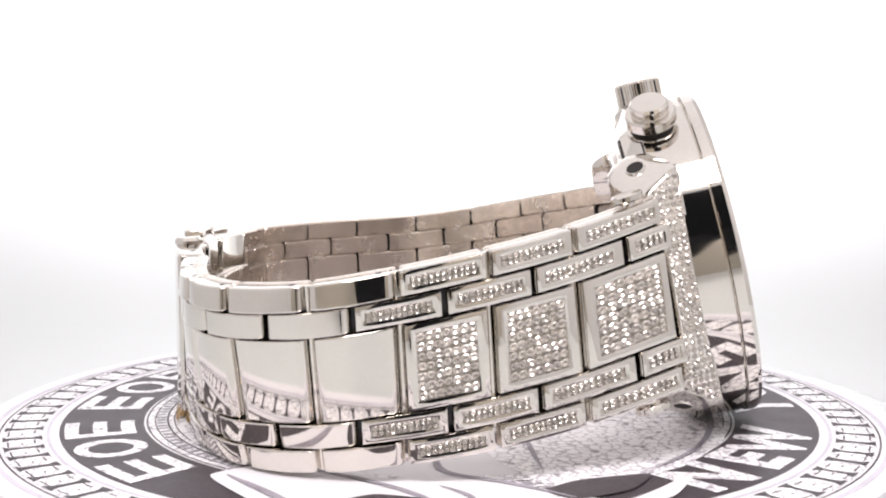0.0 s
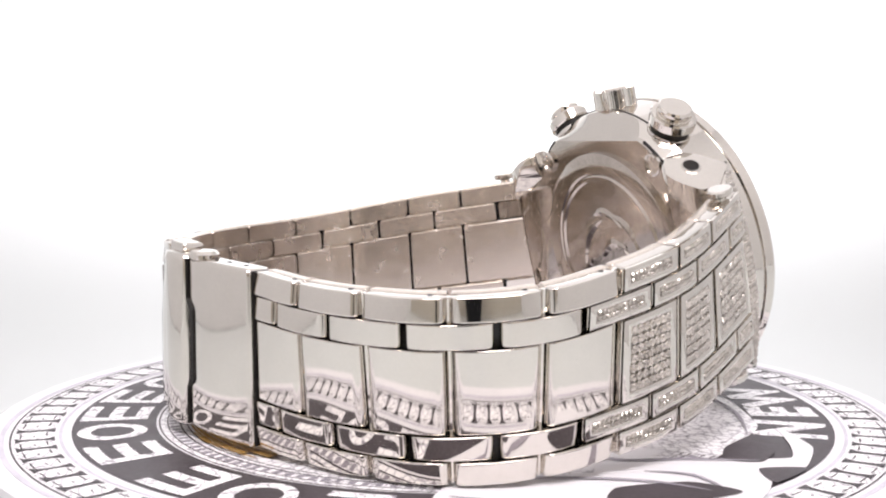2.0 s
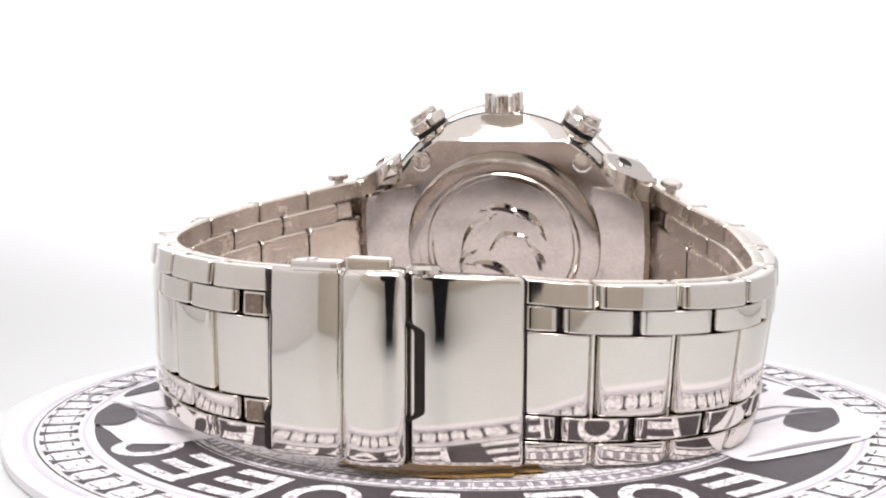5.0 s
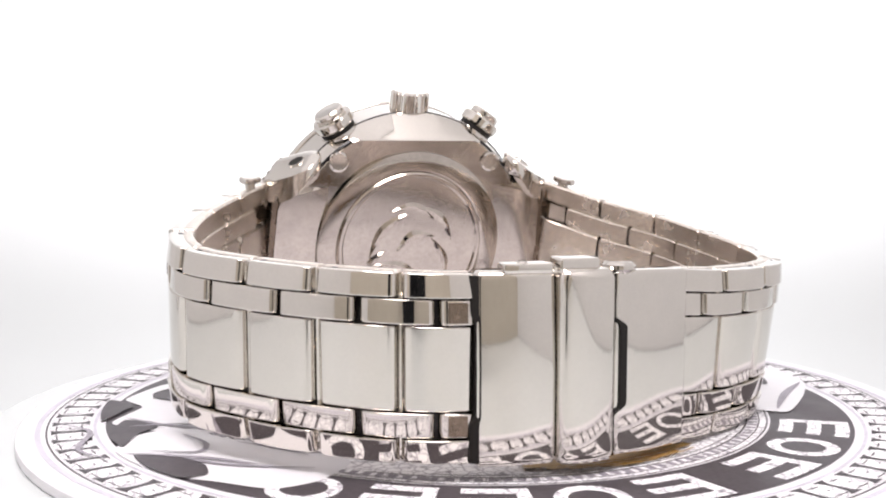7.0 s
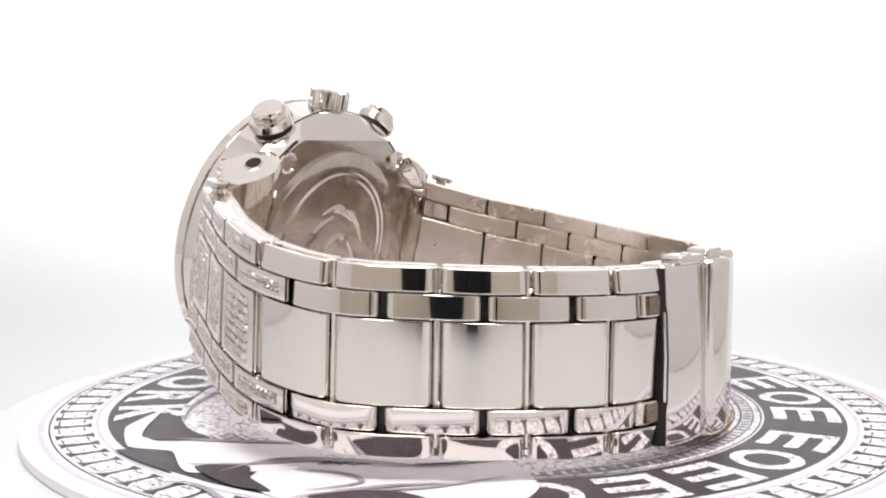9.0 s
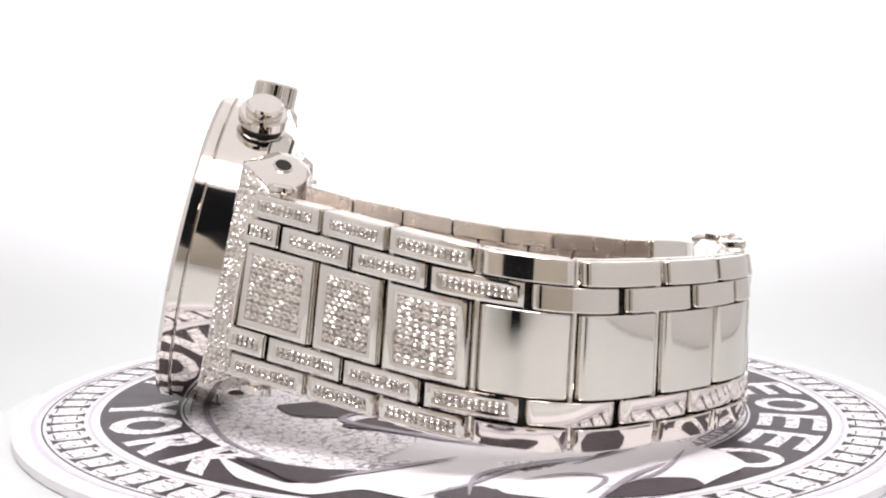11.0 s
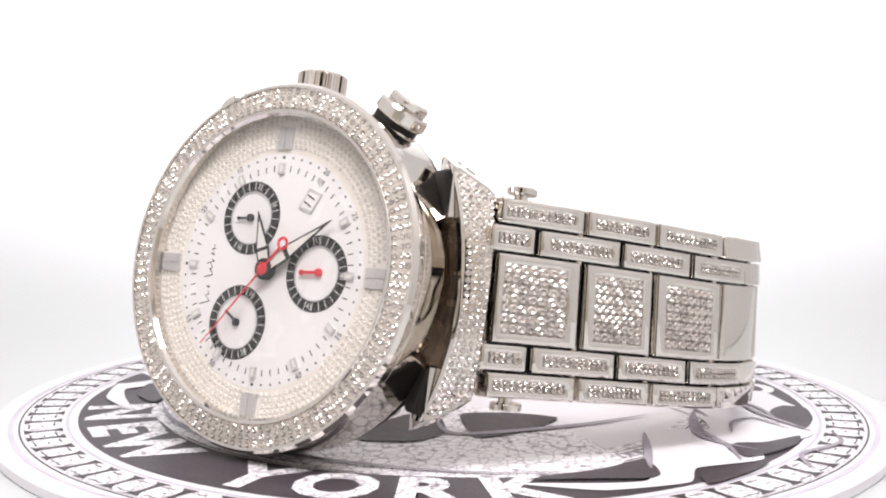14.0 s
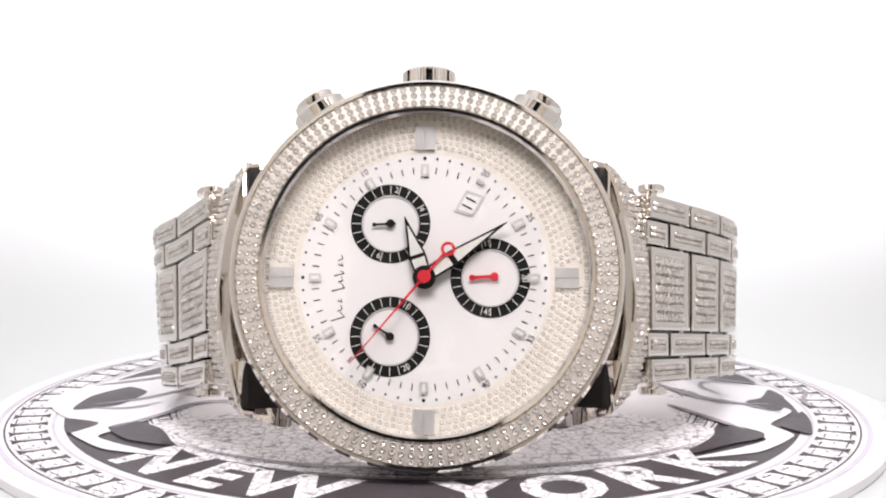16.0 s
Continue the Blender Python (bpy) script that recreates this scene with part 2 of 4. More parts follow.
# ---- the video camera that stands behind the lens ----
def video_camera():
    top = tagged(empty("video_camera"), "black video camera on a short stand", "camera")

    def back(x, y, z):
        return Vector((x, -186 - z, 40.1 + y))
    bm = bmesh.new()
    lathe(bm, [(0, -2), (9, -2), (9.5, 0), (11, 1), (11.5, 0), (11.5, 12), (0, 12)], back, 40)
    part("lens_barrel", bm, CAMERA_BLACK, top)
    bm = bmesh.new()
    slab(bm, back, [(-9, -46), (9, -46), (20, -26), (27, -4), (30, 14), (30, 38), (24, 46), (-24, 46), (-30, 38), (-30, 14), (-27, -4), (-20, -26)], 12, 90)
    part("body", bm, CAMERA_BLACK, top)
    bm = bmesh.new()
    slab(bm, back, [(-9, -52.2), (9, -52.2), (9, -46), (-9, -46)], 20, 70)
    part("foot", bm, CAMERA_BLACK, top)
    return top


video_camera()


# ---- the turntable and its printed disc ----
def turntable():
    bm = bmesh.new()
    lathe(bm, [(0, -12), (60, -12), (60, -4), (70, -3.6), (70.5, -3), (70.5, -2.2), (70, -1.6), (0, -1.6)], ident, 128)
    top = tagged(empty("turntable"), "white round turntable in a light tent", "turntable")
    part("plate", bm, FLOOR, top)
    return top


def blob(bm, pts, z, n=8):
    """A flat printed patch with a rounded outline through the given corners."""
    out = []
    k = len(pts)
    for i in range(k):
        a, b, c, d = (Vector(pts[(i + j) % k]) for j in (-1, 0, 1, 2))
        for s in range(n):
            u = s / n
            p, q = 0.3 * (c - a), 0.3 * (d - b)
            out.append(b + p * u + (3 * (c - b) - 2 * p - q) * u * u + (p + q - 2 * (c - b)) * u ** 3)
    f = bm.faces.new([bm.verts.new(Vector((q.x, q.y, z)) * MM) for q in out])
    bmesh.ops.triangulate(bm, faces=[f])


PX, PY = -3.1, 1.9    # the print sits a little off the turning axis


def printed(r, t, z):
    return Vector((PX + r * math.cos(radians(t)), PY + r * math.sin(radians(t)), z)) * MM


def arc_band(bm, r0, r1, a0, a1, z, steps):
    """A flat printed band between two radii."""
    a = [[bm.verts.new(printed(r, a0 + (a1 - a0) * i / steps, z)) for r in (r0, r1)] for i in range(steps + 1)]
    for p, q in zip(a, a[1:]):
        bm.faces.new((p[0], p[1], q[1], q[0]))


def patch(name, pts, z, mat, top, label):
    bm = bmesh.new()
    blob(bm, [(PX + x, PY + y) for x, y in pts], z)
    part(name, bm, mat, top, label, 0)


def spline(vals, t):
    k = len(vals) - 1
    t = min(max(t, 0), k - 1e-6)
    i = int(t)
    u = t - i
    a, b, c, d = vals[max(i - 1, 0)], vals[i], vals[i + 1], vals[min(i + 2, k)]
    return 0.5 * (2 * b + (c - a) * u + (2 * a - 5 * b + 4 * c - d) * u * u + (3 * b - a - 3 * c + d) * u ** 3)


def stroke(pts, width, z, mat, top):
    """A drawn line that swells in its middle."""
    pts = [Vector((PX + x, PY + y)) for x, y in pts]
    bm = bmesh.new()
    row = []
    n = 10 * (len(pts) - 1)
    for i in range(n + 1):
        t = i / 10
        p = spline(pts, t)
        d = (spline(pts, t + 0.05) - spline(pts, t - 0.05)).normalized()
        w = width * (0.15 + 0.85 * math.sin(math.pi * i / n))
        row.append([bm.verts.new(Vector((p.x - d.y * k * w, p.y + d.x * k * w, z)) * MM) for k in (-1, 1)])
    for a, b in zip(row, row[1:]):
        bm.faces.new((a[0], a[1], b[1], b[0]))
    part("scroll_line", bm, mat, top, "grey printed scroll line", 0)


def display_disc():
    top = tagged(empty("display_disc"), "glossy white round card printed with a dark lettered emblem", "display disc")
    bm = bmesh.new()
    lathe(bm, [(0, -1.6), (67.2, -1.6), (67.4, -1.4), (67.4, -0.2), (67.2, -0.06), (0, -0.06)], lambda x, y, z: Vector((x + PX, y + PY, z)), 160)
    part("card", bm, PAPER, top)
    bm = bmesh.new()
    arc_band(bm, 43.9, 55.4, 0, 360, 0.0, 128)
    part("dark_ring", bm, INK, top, "dark grey printed ring", 0)
    for r0, r1, mat in ((64.1, 64.9, LILAC), (63.2, 63.45, INK), (56.6, 57.1, LILAC), (43.3, 43.55, INK), (42.2, 42.4, INK), (40.4, 40.7, INK), (39.5, 39.7, INK)):
        bm = bmesh.new()
        arc_band(bm, r0, r1, 0, 360, 0.0, 128)
        part("ring_line", bm, mat, top, "thin printed circle", 0)
    # a chain of printed baguette stones along the edge, with dark joints
    bm = bmesh.new()
    arc_band(bm, 57.7, 62.9, 0.35, 4.3, 0.0, 3)
    first = part("printed_baguette", bm, PRINT_STONES, top, "pale printed baguette stone", 0)
    bm = bmesh.new()
    rims = [(57.6, 1.25), (58.1, 0.75), (58.8, 0.42), (60.2, 0.3), (61.5, 0.42), (62.2, 0.75), (62.7, 1.3)]
    rims = [[bm.verts.new(printed(r, -0.05 + k * w, 0.03)) for k in (-1, 1)] for r, w in rims]
    for a, b in zip(rims, rims[1:]):
        bm.faces.new((a[0], a[1], b[1], b[0]))
    for r, a, b in ((58.5, 0.9, 3.1), (61.9, 1.2, 3.9), (60.1, 2.4, 3.0)):
        arc_band(bm, r, r + 0.22, a, b, 0.03, 2)
    joint = part("printed_joint", bm, INK, top, "dark printed joint", 0)
    bm = bmesh.new()
    arc_band(bm, 37.5, 43.6, 0, 360, -0.03, 96)
    part("inner_border", bm, PRINT_STONES, top, "printed band of fine stones", 0)
    rng = random.Random(5)
    hub = Matrix.Translation((PX * MM, PY * MM, 0))
    for i in range(1, 75):
        for ob in (first, joint):
            c = ob.copy()
            scene.collection.objects.link(c)
            c.parent = top
            c.matrix_basis = hub @ Matrix.Rotation(radians(i * 4.8 + rng.uniform(-0.5, 0.5)), 4, "Z") @ hub.inverted()
    bm = bmesh.new()
    for i in range(150):
        arc_band(bm, 40.8, 42.1, i * 2.4, i * 2.4 + 1.0 + rng.random() * 0.6, 0.0, 1)
    tagged(part("rope_border", bm, MIDGREY, top, "fine printed rope border", 0), kind="stuff")
    return top


def emblem(top):
    """The printed picture inside the rings, and the marks on the dark ring."""
    for i, ch in enumerate("NEW YORK"):
        if ch == " ":
            continue
        a = -90 + (i - 3.5) * 12.5
        bm = text_mesh(ch, 14.0, 0.045)
        c, s = math.cos(radians(a + 90)), math.sin(radians(a + 90))
        for v in bm.verts:
            x, y = v.co.x * 0.9, v.co.y * 0.92
            v.co = printed(49.9, a, 0.05) + Vector((x * c - y * s, x * s + y * c, 0)) * MM
        part("letter", bm, PRINT_STONES, top, "pale printed letter", 0)
    for i in range(8):
        a = 90 + (3.5 - i) * 13.0 + (3 if i < 3 else -3)
        bm = bmesh.new()
        lo, hi, w = 45.2, 54.7, 1.9
        if i in (1, 4, 7):
            rings = []
            for k in range(20):
                u = 6.283185 * k / 20
                rings.append([bm.verts.new(printed((lo + hi) / 2 + (hi - lo) / 2 * g * math.sin(u), a + 5.2 * g * math.cos(u), 0.05)) for g in (1.0, 0.62)])
            for k in range(20):
                p, q = rings[k], rings[(k + 1) % 20]
                bm.faces.new((p[0], p[1], q[1], q[0]))
        else:
            for k in range(3):
                r = lo + k * (hi - lo - w) / 2
                arc_band(bm, r, r + w, a - 4.6, a + 3.2, 0.05, 6)
            arc_band(bm, lo, hi, a + 3.2, a + 5.2, 0.05, 2)
        part("letter_block", bm, PRINT_STONES, top, "pale printed block", 0)
    # field of printed stones, pale scrolls and dark patches of the picture
    patch("stone_field", [(-40, -17), (-27, -9), (-8, -4), (10, -3), (26, -8), (39.3, -17.6), (38, -24), (31, -32.6), (15, -41), (-14, -41), (-30, -33.5), (-35, -26.5)], 0.02, PRINT_STONES, top, "field of printed stones")
    patch("stone_field", [(-30, 10), (-10, 16), (12, 15), (30, 14), (34, 24), (20, 34), (-6, 38), (-26, 30)], 0.02, PRINT_STONES, top, "field of printed stones")
    layer = 0.06
    for pts in ([(45.6, -1), (40, 8), (29.5, 16), (29, 25), (35, 31), (41, 32), (46, 27), (51, 22), (54, 15), (55.5, 8), (53, 1.5)],
                [(36, -2), (44, 4), (54, -7), (48.5, -16), (50, -22.5), (43, -31), (33, -34.5), (41, -29), (45.6, -24.5), (42.4, -17.6), (38, -9)],
                [(-46, -20), (-42, -6), (-38, 6), (-34, 16), (-40, 24), (-50, 16), (-57, 8), (-60, -2), (-55, -12)],
                [(-38, -9), (-42.4, -17.6), (-45.6, -24.5), (-41, -29), (-33, -34.5), (-43, -31), (-50, -22.5), (-48.5, -16), (-54, -7), (-44, 4), (-36, -2)]):
        layer += 0.03
        patch("pale_scroll", pts, layer, PAPER, top, "pale printed scroll")
    shade = 0.22
    for pts in ([(5, -29), (2, -20), (4, -9), (13, -19), (12, -26)], [(18, -19), (9, -9), (15, -4), (22, -3), (22, -12)],
                [(53.6, 11.3), (48.3, 14.9), (46.2, 19), (46.7, 23.4), (50.1, 23.8), (53, 17.6)],
                [(-54, -9), (-54, 0), (-50, 7), (-46, 3), (-48, -6)],
                [(-45.5, -20), (-42.6, -16.4), (-38, -20.4), (-34.5, -29), (-41, -26.5)], [(-53.1, -14.9), (-47.6, -17.4), (-50.2, -23)], [(52.1, -8), (48.7, -5.8), (48.5, -2.2), (51.6, 0.6), (54.4, 6.5), (55.4, 1.6), (54, -4.1)], [(37.9, -25.4), (42.5, -17.6), (45.9, -21.5), (45, -24.5), (40.5, -27.5), (33.8, -32.5)], [(49.4, -17.5), (51.5, -14.1), (55.2, -8.8), (54.6, -14.9), (52.4, -22.2)]):
        shade += 0.006
        patch("dark_patch", pts, shade, INK, top, "dark printed patch")
    for pts, w in (([(8, -14), (14, -19), (20, -14), (27, -4), (32, 6)], 0.7), ([(36, 16), (39, 6), (44, -2), (52, -4)], 0.5), ([(46, 3), (44, 9), (46, 13), (52, 9.5)], 0.4), ([(57, 12), (60, 6), (57.5, -3), (61, -9)], 0.4), ([(33, 20), (36, 14), (33, 17.5), (29, 18)], 0.4), ([(-36, 14), (-40, 6), (-46, -2), (-52, -6)], 0.5),
                   ([(-40, 22), (-48, 14), (-56, 8)], 0.6), ([(40, 22), (46, 16), (55, 10)], 0.5), ([(-45, -20), (-40, -12), (-36, -4), (-26, -2)], 0.6), ([(44, -20), (40, -12), (36, -4)], 0.6), ([(-34, -28), (-22, -36), (-6, -40), (10, -39), (26, -34), (36, -27)], 0.5),
                   ([(-28, 12), (-14, 17), (2, 16), (18, 15), (30, 15)], 0.45), ([(52, -10), (48, -4), (42, 2), (38, 10)], 0.4), ([(-52, -8), (-46, -8), (-42, -4)], 0.4), ([(20, 24), (30, 20), (40, 10)], 0.4), ([(2, -8), (-10, -12), (-22, -14), (-34, -16)], 0.4), ([(34, 26), (44, 20), (50, 12)], 0.35)):
        layer = 0.3 if layer == 0.27 else 0.27
        stroke(pts, w, layer, MIDGREY, top)
    bm = bmesh.new()
    for r0, r1, a0, a1 in ((34.5, 38.0, 74, 114), (38.1, 38.9, 78, 108), (39.0, 39.35, 82, 112), (39.5, 39.75, 88, 101), (38.95, 39.9, 92, 97)):
        arc_band(bm, r0, r1, a0, a1, 0.33 + 0.001 * (a1 - a0), 24)
    part("brown_stain", bm, STAIN, top, "brown stain beside the clasp", 0)


disc = display_disc()
table = turntable()
emblem(disc)


# ---- the wrist watch ----
watch = tagged(empty("wrist_watch"), "polished steel chronograph watch set with small diamonds, lying on its side", "watch")

# the case leans back; its local axes are x, up and towards the front
LEAN = 13.0
FRONT_MID = Vector((-3.4, -39.8, 24.8))
CX, CU, CN = Vector((1, 0, 0)), Vector((0, math.sin(radians(LEAN)), math.cos(radians(LEAN)))), Vector((0, -math.cos(radians(LEAN)), math.sin(radians(LEAN))))


def case_at(x, v, q):
    return FRONT_MID + CX * x * 1.035 + CU * v * 1.035 + CN * q


# the bracelet's line: outer face at half width, from one lug round the back to the other
NODES = [(25.1, -30.0, 21.7), (32.2, -20.3, 19.9), (38.2, -11.8, 18.3), (43.2, -1.2, 16.4), (43.9, 11.0, 14.9), (38.5, 22.7, 14.4),
         (32.1, 31.6, 14.2), (23.7, 38.3, 13.9), (15.1, 40.6, 13.6), (5.7, 42.0, 13.5), (-5.0, 41.2, 13.2), (-15.9, 37.6, 12.6), (-24.3, 34.8, 11.9),
         (-33.9, 30.4, 11.6), (-41.8, 23.2, 11.6), (-45.9, 12.9, 12.3), (-45.6, 2.2, 13.9), (-43.6, -8.3, 15.9), (-38.4, -18.6, 18.1), (-31.9, -30.0, 21.5)]
LEAN_BACK = [9, 6, 4, 3, 2, 1, 0, 0, 0, 0, 0, 0, 0, 0, 1, 2, 3, 4, 6, 9]
LEAN_OUT = [0, 0, 0, 0.3, 0.6, 1, 1, 0.5, 0, 0, 0, 0.6, 3.5, 6.5, 7.5, 7, 5, 2.5, 1, 0]
HALF = [12.2, 12.0, 11.8, 11.6, 11.5, 11.4, 11.3, 11.3, 11.3, 11.3, 11.3, 11.3, 11.3, 11.3, 11.3, 11.4, 11.6, 11.8, 12.0, 12.2]


VN = [Vector(q) for q in NODES]
LAST = len(NODES) - 1


def strap_frame(t):
    """Place, tangent, up and inward directions of the bracelet at its parameter t."""
    p = spline(VN, t)
    tan = (spline(VN, t + 0.05) - spline(VN, t - 0.05))
    tan.z = 0
    tan.normalize()
    out = Vector((tan.y, -tan.x, 0))
    up = Vector((0, math.tan(radians(spline(LEAN_BACK, t))), 1)) + out * math.tan(radians(spline(LEAN_OUT, t)))
    up.normalize()
    tan = (tan - up * tan.dot(up)).normalized()
    return p, tan, up, tan.cross(up) * -1


def strap_at(t, v, d):
    """t along the bracelet, v across its width as a share of the half width, d mm inward."""
    over = 0.0
    if t < 0 or t > LAST:
        over = t if t < 0 else t - LAST
        t = min(max(t, 0), LAST)
    p, tan, up, inw = strap_frame(t)
    return p + tan * over * 11.0 + up * v * spline(HALF, t) + inw * d


def link_piece(bm, t0, t1, v0, v1, thick, bevel=0.35, out=0.0, sections=5, crown=0.12, f=strap_at, rt=0.0, pillow=0.0):
    """One link: a loft of cross sections along the bracelet, with ends rounded by rt and eased edges."""
    rt = rt or bevel
    bt, bv = rt / 10.7, bevel / 11.5
    turn = [(bt * (1 - math.cos(radians(a))), rt * (1 - math.sin(radians(a)))) for a in (0, 30, 60)]
    spots = [(t0 + w, drop, bv * (1 - k / 3) * 0.8) for k, (w, drop) in enumerate(turn)]
    spots += [(t0 + bt, 0, 0)] + [(t0 + 1.35 * bt + (t1 - t0 - 2.7 * bt) * i / (sections - 1), 0, 0) for i in range(sections)] + [(t1 - bt, 0, 0)]
    spots += [(t1 - w, drop, bv * (1 - k / 3) * 0.8) for k, (w, drop) in enumerate(turn)][::-1]
    rings = []
    for t, drop, inset in spots:
        o = -out - crown * math.sin(math.pi * (t - t0) / (t1 - t0)) + drop
        a, b = v0 + inset, v1 - inset
        low = max(thick - bevel, o + bevel + 0.01)
        prof = [(a, o + bevel), (a + 0.3 * bv, o + 0.3 * bevel), (a + bv, o), (a + 1.5 * bv, o - pillow * 0.2), ((a + b) / 2, o - pillow),
                (b - 1.5 * bv, o - pillow * 0.2), (b - bv, o), (b - 0.3 * bv, o + 0.3 * bevel), (b, o + bevel),
                (b, low), (b - bv, max(thick, low + 0.01)), (a + bv, max(thick, low + 0.01)), (a, low)]
        rings.append([f(t, v, d) * MM for v, d in prof])
    ring_loft(bm, rings)


def rim_frame(bm, t0, t1, v0, v1, wt, wv, rise, f=strap_at):
    """A raised border round the stones of a link: one closed ring."""
    def loop(a, b, c, d, depth):
        pts = [(a + (b - a) * k / 4, c) for k in range(4)] + [(b, c + (d - c) * k / 2) for k in range(2)]
        pts += [(b + (a - b) * k / 4, d) for k in range(4)] + [(a, d + (c - d) * k / 2) for k in range(2)]
        return [bm.verts.new(f(t, v, depth) * MM) for t, v in pts]
    e, g = 0.026, 0.020
    loops = [loop(t0, t1, v0, v1, 0.4), loop(t0, t1, v0, v1, 0.0), loop(t0 + e, t1 - e, v0 + g, v1 - g, -rise),
             loop(t0 + wt - e, t1 - wt + e, v0 + wv - g, v1 - wv + g, -rise), loop(t0 + wt, t1 - wt, v0 + wv, v1 - wv, 0.0), loop(t0 + wt, t1 - wt, v0 + wv, v1 - wv, 0.4)]
    for p, q in zip(loops, loops[1:] + loops[:1]):
        for k in range(12):
            bm.faces.new((p[k], p[(k + 1) % 12], q[(k + 1) % 12], q[k]))


def stones_on(bm, t0, t1, v0, v1, nt, nv, rng, r, rise=0.28, f=strap_at):
    for i in range(nt):
        for j in range(nv):
            t = t0 + (t1 - t0) * (i + 0.5) / nt
            v = v0 + (v1 - v0) * (j + 0.5) / nv
            stone(bm, lambda x, y, z: f(t + x / 10.7, v + y / 11.6, -z), 0, 0, -0.05, r, rise, rng)


ROWS = [("outer", 0.745, 1.0), ("second", 0.465, 0.725), ("middle", -0.445, 0.445), ("second", -0.725, -0.465), ("outer", -1.0, -0.745)]
STRAPL = "polished steel bracelet link"
STRAPD = "steel bracelet link set with small diamonds"


def bracelet():
    rng = random.Random(3)
    for side in (0, 1):
        for kind, v0, v1 in ROWS:
            shift = 0.5 if kind == "second" else 0.0
            count = 8
            for i in range(count):
                t0, t1 = i + shift, i + 1 + shift
                if i == 7:
                    t0, t1 = (7.0 + shift, 8.05)
                set_stones = i < 3
                g = 0.045 if kind == "middle" else 0.03
                a, b = t0 + g, t1 - g
                if side:
                    a, b = LAST - b, LAST - a
                bm = bmesh.new()
                if set_stones:
                    link_piece(bm, a, b, v0, v1, 3.1, 0.25, -0.3, 5, 0.0)
                    wt, wv = (0.115, 0.085) if kind == "middle" else (0.095, 0.066)
                    ob = part("link", bm, STEEL, watch, STRAPD)
                    bm = bmesh.new()
                    rim_frame(bm, a + 0.008, b - 0.008, v0 + 0.008, v1 - 0.008, wt, wv, 0.1)
                    part("rim", bm, STEEL, ob, "polished raised rim")
                    sm = bmesh.new()
                    if kind == "middle":
                        stones_on(sm, a + 0.125, b - 0.125, v0 + 0.095, v1 - 0.095, 7, 7, rng, 0.6, 0.22)
                    else:
                        stones_on(sm, a + 0.11, b - 0.11, v0 + 0.072, v1 - 0.072, 11, 2, rng, 0.36, 0.22)
                    tagged(part("pave_setting", sm, STONE, ob, "tight rows of small cut diamonds", 0), kind="stuff")
                    tm = bmesh.new()
                    link_piece(tm, a + wt, b - wt, v0 + wv, v1 - wv, 1.0, 0.05, -0.2, 4, 0)
                    part("tray", tm, TRAY, ob, "matt tray under the stones")
                else:
                    kv, kt, tc, vc = rng.uniform(-0.2, 0.2), rng.uniform(-0.22, 0.22), (a + b) / 2, (v0 + v1) / 2
                    kv += {"outer": 1.7, "second": 0.8, "middle": 0.0}[kind] * (1 if vc > 0 else -1)
                    loose = lambda t, v, d: strap_at(t, v, d + kv * (v - vc) + kt * (t - tc))
                    link_piece(bm, a, b, v0, v1, 3.1, 0.14, -0.2 if kind == "middle" else -0.1, 7, 0.22, loose, 0.85)
                    ob = part("link", bm, STEEL, watch, STRAPL, 50)
                    if v1 == 1.0:
                        # the pin's end shows as a small dark hole in the top edge
                        at = b - 0.17 if side else a + 0.17
                        bm = bmesh.new()
                        drum(bm, lambda x, y, z: loose(at + x / 10.7, 1.0 + z / 11.3, 1.5 + y), 0, 0, -0.3, 0.03, 0.36, 12, 0.01)
                        part("pin_hole", bm, DARKGAP, ob, "small dark pin hole")
        # added near-black sheet: puts shade into the gaps between links
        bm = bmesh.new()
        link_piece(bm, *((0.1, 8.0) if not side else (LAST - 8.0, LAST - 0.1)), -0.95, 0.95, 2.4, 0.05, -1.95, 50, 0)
        part("link_gap_shade", bm, NEAR_BLACK, watch, "added near-black sheet as shade between the link faces")
        # joints between the middle links, seen as bright pins, and the satin inner face
        for i in range(1, 8):
            t = i if not side else LAST - i
            bm = bmesh.new()
            f = lambda x, y, z, t=t: strap_at(t + x / 10.7, z, 1.5 + y)
            drum(bm, f, 0, 0, -0.99, 0.99, 0.42, 10, 0.02)
            part("hinge_pin", bm, STEEL, watch)
        for kind, v0, v1 in ROWS:
            shift = 0.5 if kind == "second" else 0.0
            for i in range(8):
                a, b = i + shift + 0.02, min(i + shift + 0.98, 8.0)
                if side:
                    a, b = LAST - b, LAST - a
                bm = bmesh.new()
                link_piece(bm, a, b, v0 - 0.008, v1 + 0.008, 3.7, 0.3, -2.0, 4, 0)
                part("inner_plate", bm, SATIN, watch, "satin brushed inner face of the link")
    # dark seams beside the clasp
    for a, b, o, v in ((9.74, 9.86, 0.3, 1.0), (11.0, 11.025, 0.15, 1.0)):
        bm = bmesh.new()
        link_piece(bm, a, b, -v, v, 3.0, 0.05, o, 3, 0)
        part("seam", bm, DARKGAP, watch, "dark seam of the folding clasp")


